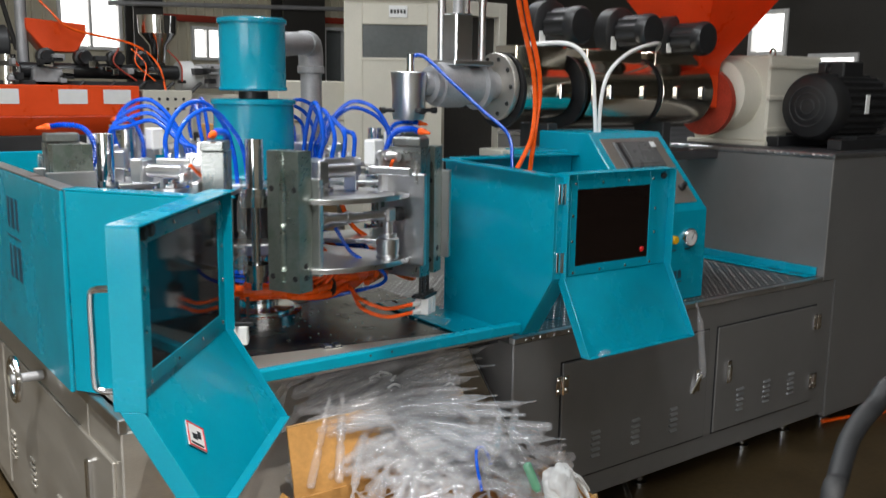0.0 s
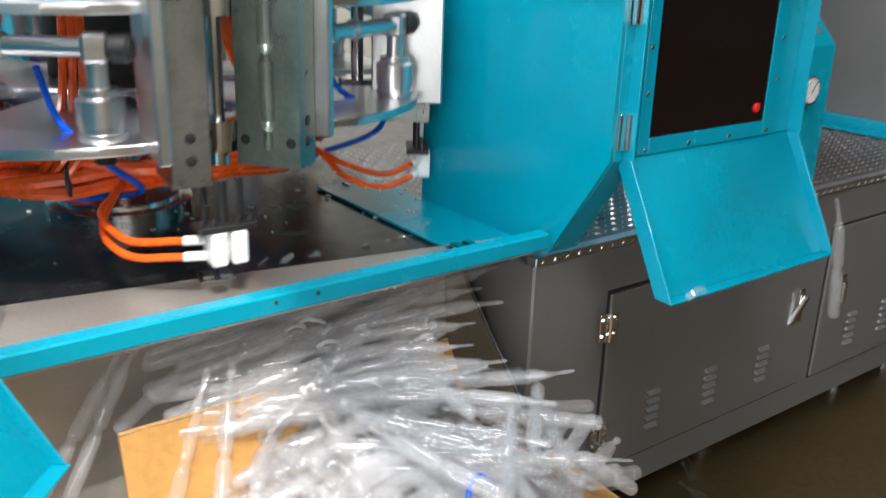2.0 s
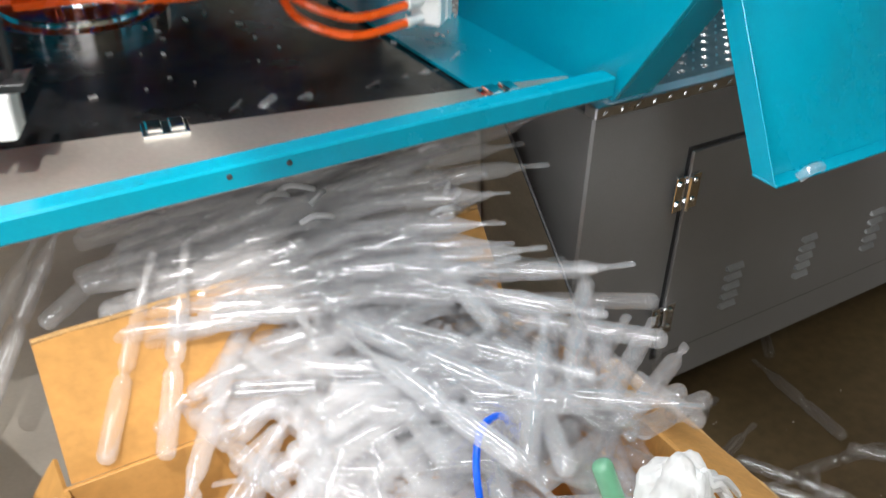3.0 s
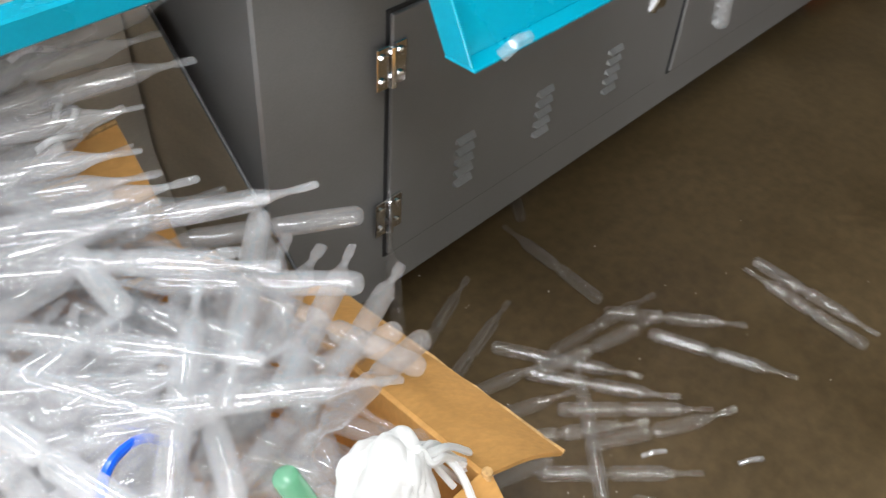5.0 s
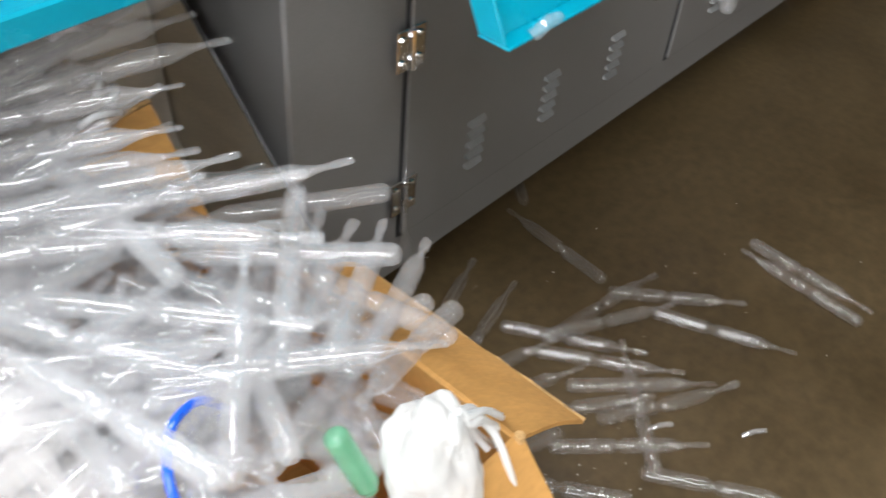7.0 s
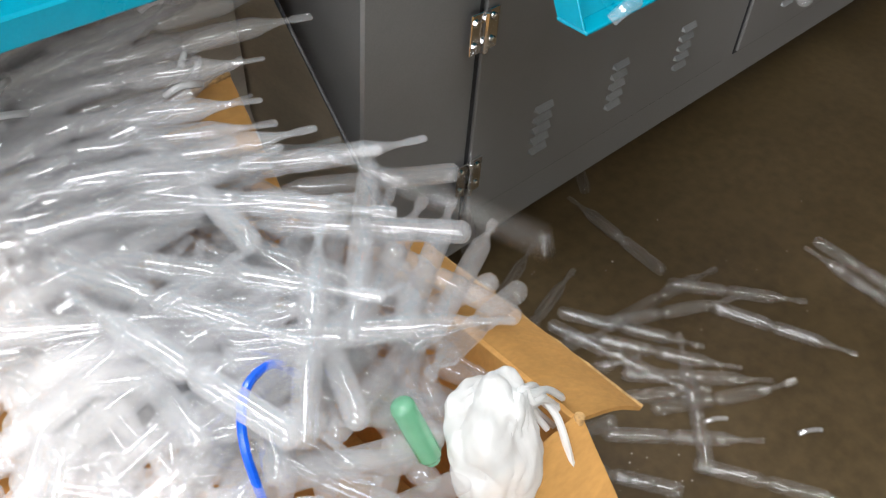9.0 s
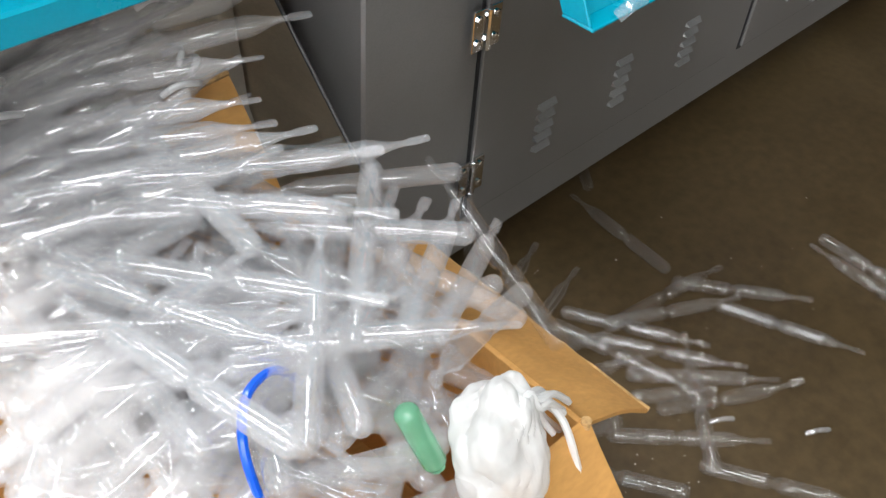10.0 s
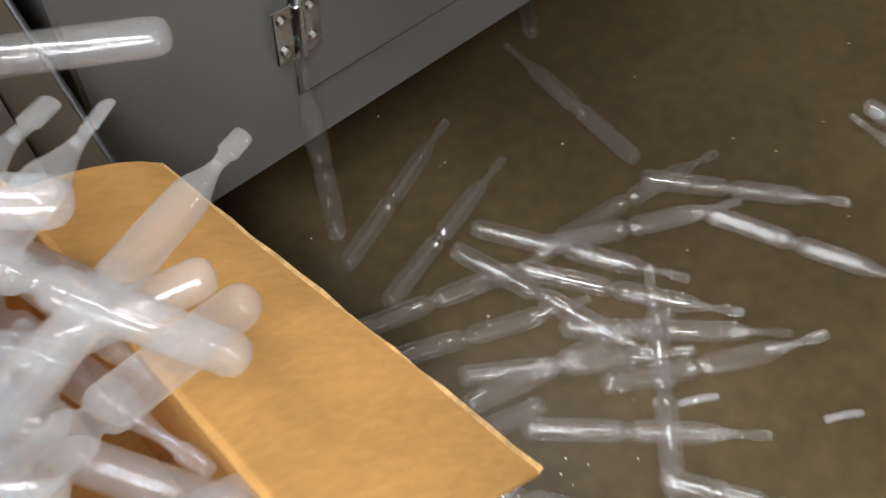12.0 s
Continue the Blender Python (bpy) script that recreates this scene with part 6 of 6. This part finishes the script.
def oddments():
    ob = new("green_tube", tube_mesh("green_tube", 0.0, 0.0, 12, TUBE_GREEN, 0.0, 0.1135))
    ob.matrix_world = between((1.491, 1.645, 0.53), (1.517, 1.59, 0.41)) @ Matrix.Diagonal((0.72, 1, 1, 1))
    tagged(ob, "translucent green plastic tube stuck in the heap", "tube")
    single("blue_hose_scrap", hose([(1.455, 1.745, 0.50), (1.424, 1.735, 0.552), (1.392, 1.722, 0.57), (1.37, 1.705, 0.567), (1.357, 1.685, 0.54), (1.355, 1.66, 0.48)], 0.0042, 8, 8), BLUE, "short piece of blue air hose in the heap", "hose", at=(1.43, 1.70, 0.5))
    # stringy plastic waste
    w = thing("plastic_waste_lump", "white stringy lump of waste plastic", "plastic waste", (1.568, 1.58, 0.40))
    bm = bmesh.new()
    bmesh.ops.create_icosphere(bm, subdivisions=5, radius=1.0)
    for v in bm.verts:
        d = v.co.normalized()
        q = Vector((d.x * 0.045, d.y * 0.04, d.z * 0.075))
        k = 1 + 0.34 * noise.noise(q * 26) + 0.13 * abs(noise.noise(q * 62)) + 0.025 * noise.noise(q * 150)
        k *= 1 - 0.35 * smoothstep(0.2, 0.9, d.z)
        v.co = q * k + Vector((1.568 + 0.02 * d.z, 1.59 + 0.03 * d.z, 0.465))
    part("clot", bm, WASTE, w)
    rng = random.Random(5)
    for i in range(9):
        a = rng.uniform(0, 6.28)
        p = Vector((1.583, 1.60, 0.50 - 0.006 * i))
        pts = [p + Vector((0.02 * math.cos(a), 0.02 * math.sin(a), 0))]
        for k in range(4):
            pts.append(p + Vector((0.02 + 0.022 * k * math.cos(a + 0.4 * k) * 0.6 + 0.012 * k, 0.01 * math.sin(a + k) - 0.006 * k, 0.01 - 0.022 * k + 0.01 * math.sin(2 * k + a))))
        part("string", hose(pts, 0.0036, 7, 5), WASTE, w)
    part("string", hose([(1.60, 1.615, 0.475), (1.628, 1.606, 0.47), (1.645, 1.585, 0.445), (1.646, 1.565, 0.425), (1.645, 1.535, 0.37)], 0.0042, 7, 6), WASTE, w)
    single("plastic_string", hose([(0.98, 1.98, 0.43), (0.93, 1.92, 0.44), (0.94, 1.83, 0.36), (0.99, 1.78, 0.27)], 0.005, 7, 6), MILKY, "white strand of waste plastic over the carton's rim", "plastic waste", at=(0.98, 1.98, 0.43))
    # curled flash torn from the necks
    for i in range(12):
        k = rng.uniform(0.05, 0.9)
        p = Vector((rng.uniform(1.30, 1.58), 2.02 + 0.20 * k, 0.6 + 0.13 * k ** 1.2))
        a = rng.uniform(-1.2, 0.9)
        pts = [p + Vector((0.016 * j * math.cos(a + 0.35 * j), 0.013 * j * math.sin(a + 0.35 * j), 0.010 * math.sin(1.3 * j))) for j in range(4)]
        single("plastic_flash", hose(pts, 0.0036, 7, 4), MILKY, "small curled white flash on the heaped tubes", "plastic waste", at=tuple(p))
    for i, (x, y) in enumerate(((2.120, 1.559), (2.219, 1.443))):
        single("plastic_offcut", hose([(x - 0.018, y + 0.012, 0.005), (x, y, 0.011), (x + 0.018, y - 0.01, 0.005)], 0.0042, 7, 4), WHITENED, "small white plastic offcut on the floor", "plastic waste", at=(x, y, 0))
    bm = bmesh.new()
    for i in range(70):
        x, y = rng.gauss(2.25, 0.28), rng.gauss(1.72, 0.22)
        if i < 40:
            x, y = rng.gauss(1.92, 0.06), rng.gauss(1.55, 0.06)
        s = rng.uniform(0.0004, 0.0012)
        box(x - s, x + s, y - s, y + s, 0.0005, s, 0, bm, None)
    tagged(single("floor_crumbs", bm, MILKY, "tiny plastic crumbs scattered on the floor", "crumbs", "stuff"))
    bm = bmesh.new()
    for i in range(110):
        x, y = rng.gauss(1.72, 0.07), rng.gauss(2.48, 0.14)
        if i < 60:
            x, y = rng.uniform(0.75, 1.75), rng.uniform(2.34, 2.9)
        s = rng.uniform(0.0015, 0.006)
        if x > 1.82 or y < 2.32:
            continue
        box(-s, s, -s * 0.5, s * 0.5, 0, 0.003, 0, bm, pose(x, y, 0.7425 if x < 1.70 else 0.7505, 0, 0, rng.uniform(0, 180)))
    tagged(single("deck_scraps", bm, MILKY, "small clear plastic scraps on the machine deck", "scraps", "stuff"))


oddments()


# ---- tubes that drop while the camera looks ----
DROPS = [tube(pose(0, 0, 0), "fall", s) for s in (0, 0, 1, 0, 0, 0, 3)]


def in_mould(t, k):
    """A tube standing in the mould of station k, which rides round with the table."""
    a = PHASE + SPEED * t + 60 * k + 1.5
    p = polar(0.628 * SIZE, a, 0)
    return between((p.x, p.y, 1.0), (p.x, p.y, 1.26))


def drop(ob, k, t0, rest, t1, path, settle=()):
    """Carried in its mould until t0, then falling through the poses of path (time, pose), and at rest from t1."""
    rows, t = [], 0.0
    while t < t0 - 0.05:
        rows.append((t, in_mould(t, k)))
        t += 0.25
    rows.append((t0, in_mould(t0, k)))
    rows += path
    rows.append((t1, rest))
    rows += settle
    if rows[-1][0] < 12.0:
        rows.append((12.0, rows[-1][1]))
    walk(ob, rows)


def motions():
    rows = []
    for i in range(25):
        t = i * 0.5
        rows.append((t, pose(AXIS.x, AXIS.y, AXIS.z, 0, 0, PHASE + SPEED * t)))
    walk(TABLE, rows)
    for k, half in MOVING_HALVES:
        times = [i * 0.2 for i in range(61)]
        walk(half, [(t, half_pose(k, openness(PHASE + SPEED * t + 60 * k))) for t in times])
    # two fall from the open mould on to the heap early on
    drop(DROPS[0], -1, 0.2, between((1.384, 1.970, 0.600), (1.607, 1.908, 0.600)), 0.9,
         [(0.3, between((1.220, 2.200, 1.040), (1.380, 2.190, 1.220))), (0.4, between((1.353, 2.012, 0.980), (1.534, 2.010, 0.900))), (0.5, between((1.490, 2.012, 0.880), (1.620, 1.992, 0.660))), (0.6, between((1.520, 1.989, 0.740), (1.653, 1.956, 0.580)))])
    drop(DROPS[1], -2, 1.55, between((1.177, 1.928, 0.550), (1.397, 1.816, 0.570)), 2.3,
         [(1.7, between((1.140, 2.200, 0.960), (1.110, 2.220, 1.210))), (1.8, between((1.124, 2.097, 0.720), (1.096, 2.030, 0.980))), (1.9, between((1.145, 2.043, 0.600), (1.198, 2.001, 0.820))), (2.0, between((1.176, 1.958, 0.580), (1.289, 1.909, 0.720)))])
    # one bounces off the heap to the floor
    drop(DROPS[2], -4, 4.1, between((2.123, 1.797, 0.034), (2.318, 1.700, 0.026)), 5.1,
         [(4.3, between((1.216, 2.334, 1.020), (1.273, 2.007, 1.260))), (4.5, between((1.560, 2.060, 0.900), (1.520, 2.080, 1.140))), (4.6, between((1.636, 2.014, 0.640), (1.604, 2.065, 0.860))), (4.7, between((1.924, 1.893, 0.520), (1.693, 1.957, 0.560))), (4.8, between((2.050, 1.842, 0.400), (2.017, 1.820, 0.150))), (4.9, between((2.045, 1.777, 0.080), (2.257, 1.768, 0.160))), (5.0, between((2.085, 1.775, 0.040), (2.294, 1.705, 0.060)))])
    # the next lands on the floor beside the flap
    drop(DROPS[3], -6, 6.8, between((2.048, 1.862, 0.034), (2.111, 1.613, 0.036)), 7.7,
         [(7.0, between((1.298, 2.225, 1.000), (1.252, 2.010, 1.250))), (7.1, between((1.499, 2.111, 0.850), (1.479, 2.253, 1.090))), (7.2, between((1.613, 2.008, 0.580), (1.538, 2.074, 0.800))), (7.3, between((1.873, 1.912, 0.520), (1.652, 1.966, 0.600))), (7.4, between((1.991, 1.863, 0.360), (1.884, 1.786, 0.140))), (7.5, between((2.049, 1.847, 0.080), (2.060, 1.636, 0.200)))])
    # one leans on the heap and slides off behind the flap
    drop(DROPS[4], -7, 8.3, between((1.682, 1.618, 0.490), (1.684, 1.823, 0.600)), 9.1,
         [(8.5, between((1.354, 2.215, 0.980), (1.252, 1.926, 1.220))), (8.7, between((1.678, 2.059, 0.720), (1.557, 2.155, 0.920))), (8.8, between((1.840, 1.953, 0.800), (1.673, 2.005, 0.600))), (8.9, between((1.869, 1.871, 0.550), (1.670, 1.952, 0.520))), (9.0, between((1.759, 1.695, 0.520), (1.616, 1.867, 0.600)))],
         [(9.5, between((1.686, 1.617, 0.485), (1.690, 1.822, 0.600))), (9.8, between((1.709, 1.637, 0.455), (1.705, 1.832, 0.560))), (10.0, between((1.745, 1.654, 0.400), (1.730, 1.839, 0.530))), (10.2, between((1.775, 1.690, 0.220), (1.784, 1.853, 0.360))), (10.5, between((1.781, 1.749, 0.014), (1.824, 1.988, 0.014)))])
    # the last one tumbles past at the end
    drop(DROPS[5], -9, 11.05, between((1.919, 1.712, 0.038), (2.170, 1.640, 0.034)), 11.9,
         [(11.25, between((1.350, 2.194, 0.980), (1.321, 2.112, 1.220))), (11.4, between((1.653, 2.029, 0.620), (1.577, 2.153, 0.840))), (11.5, between((1.901, 1.760, 0.512), (1.683, 1.803, 0.641))), (11.6, between((2.012, 1.846, 0.380), (1.964, 1.803, 0.130))), (11.7, between((1.919, 1.744, 0.060), (2.132, 1.692, 0.160)))])
    # a tube on the floor that is nudged aside
    walk(DROPS[6], [(0.0, between((2.063, 1.589, 0.037), (2.237, 1.774, 0.037))), (5.7, between((1.970, 1.542, 0.037), (2.161, 1.733, 0.037))), (5.9, between((2.013, 1.508, 0.037), (2.198, 1.693, 0.037))), (12.0, between((2.003, 1.508, 0.037), (2.192, 1.691, 0.037)))])


motions()
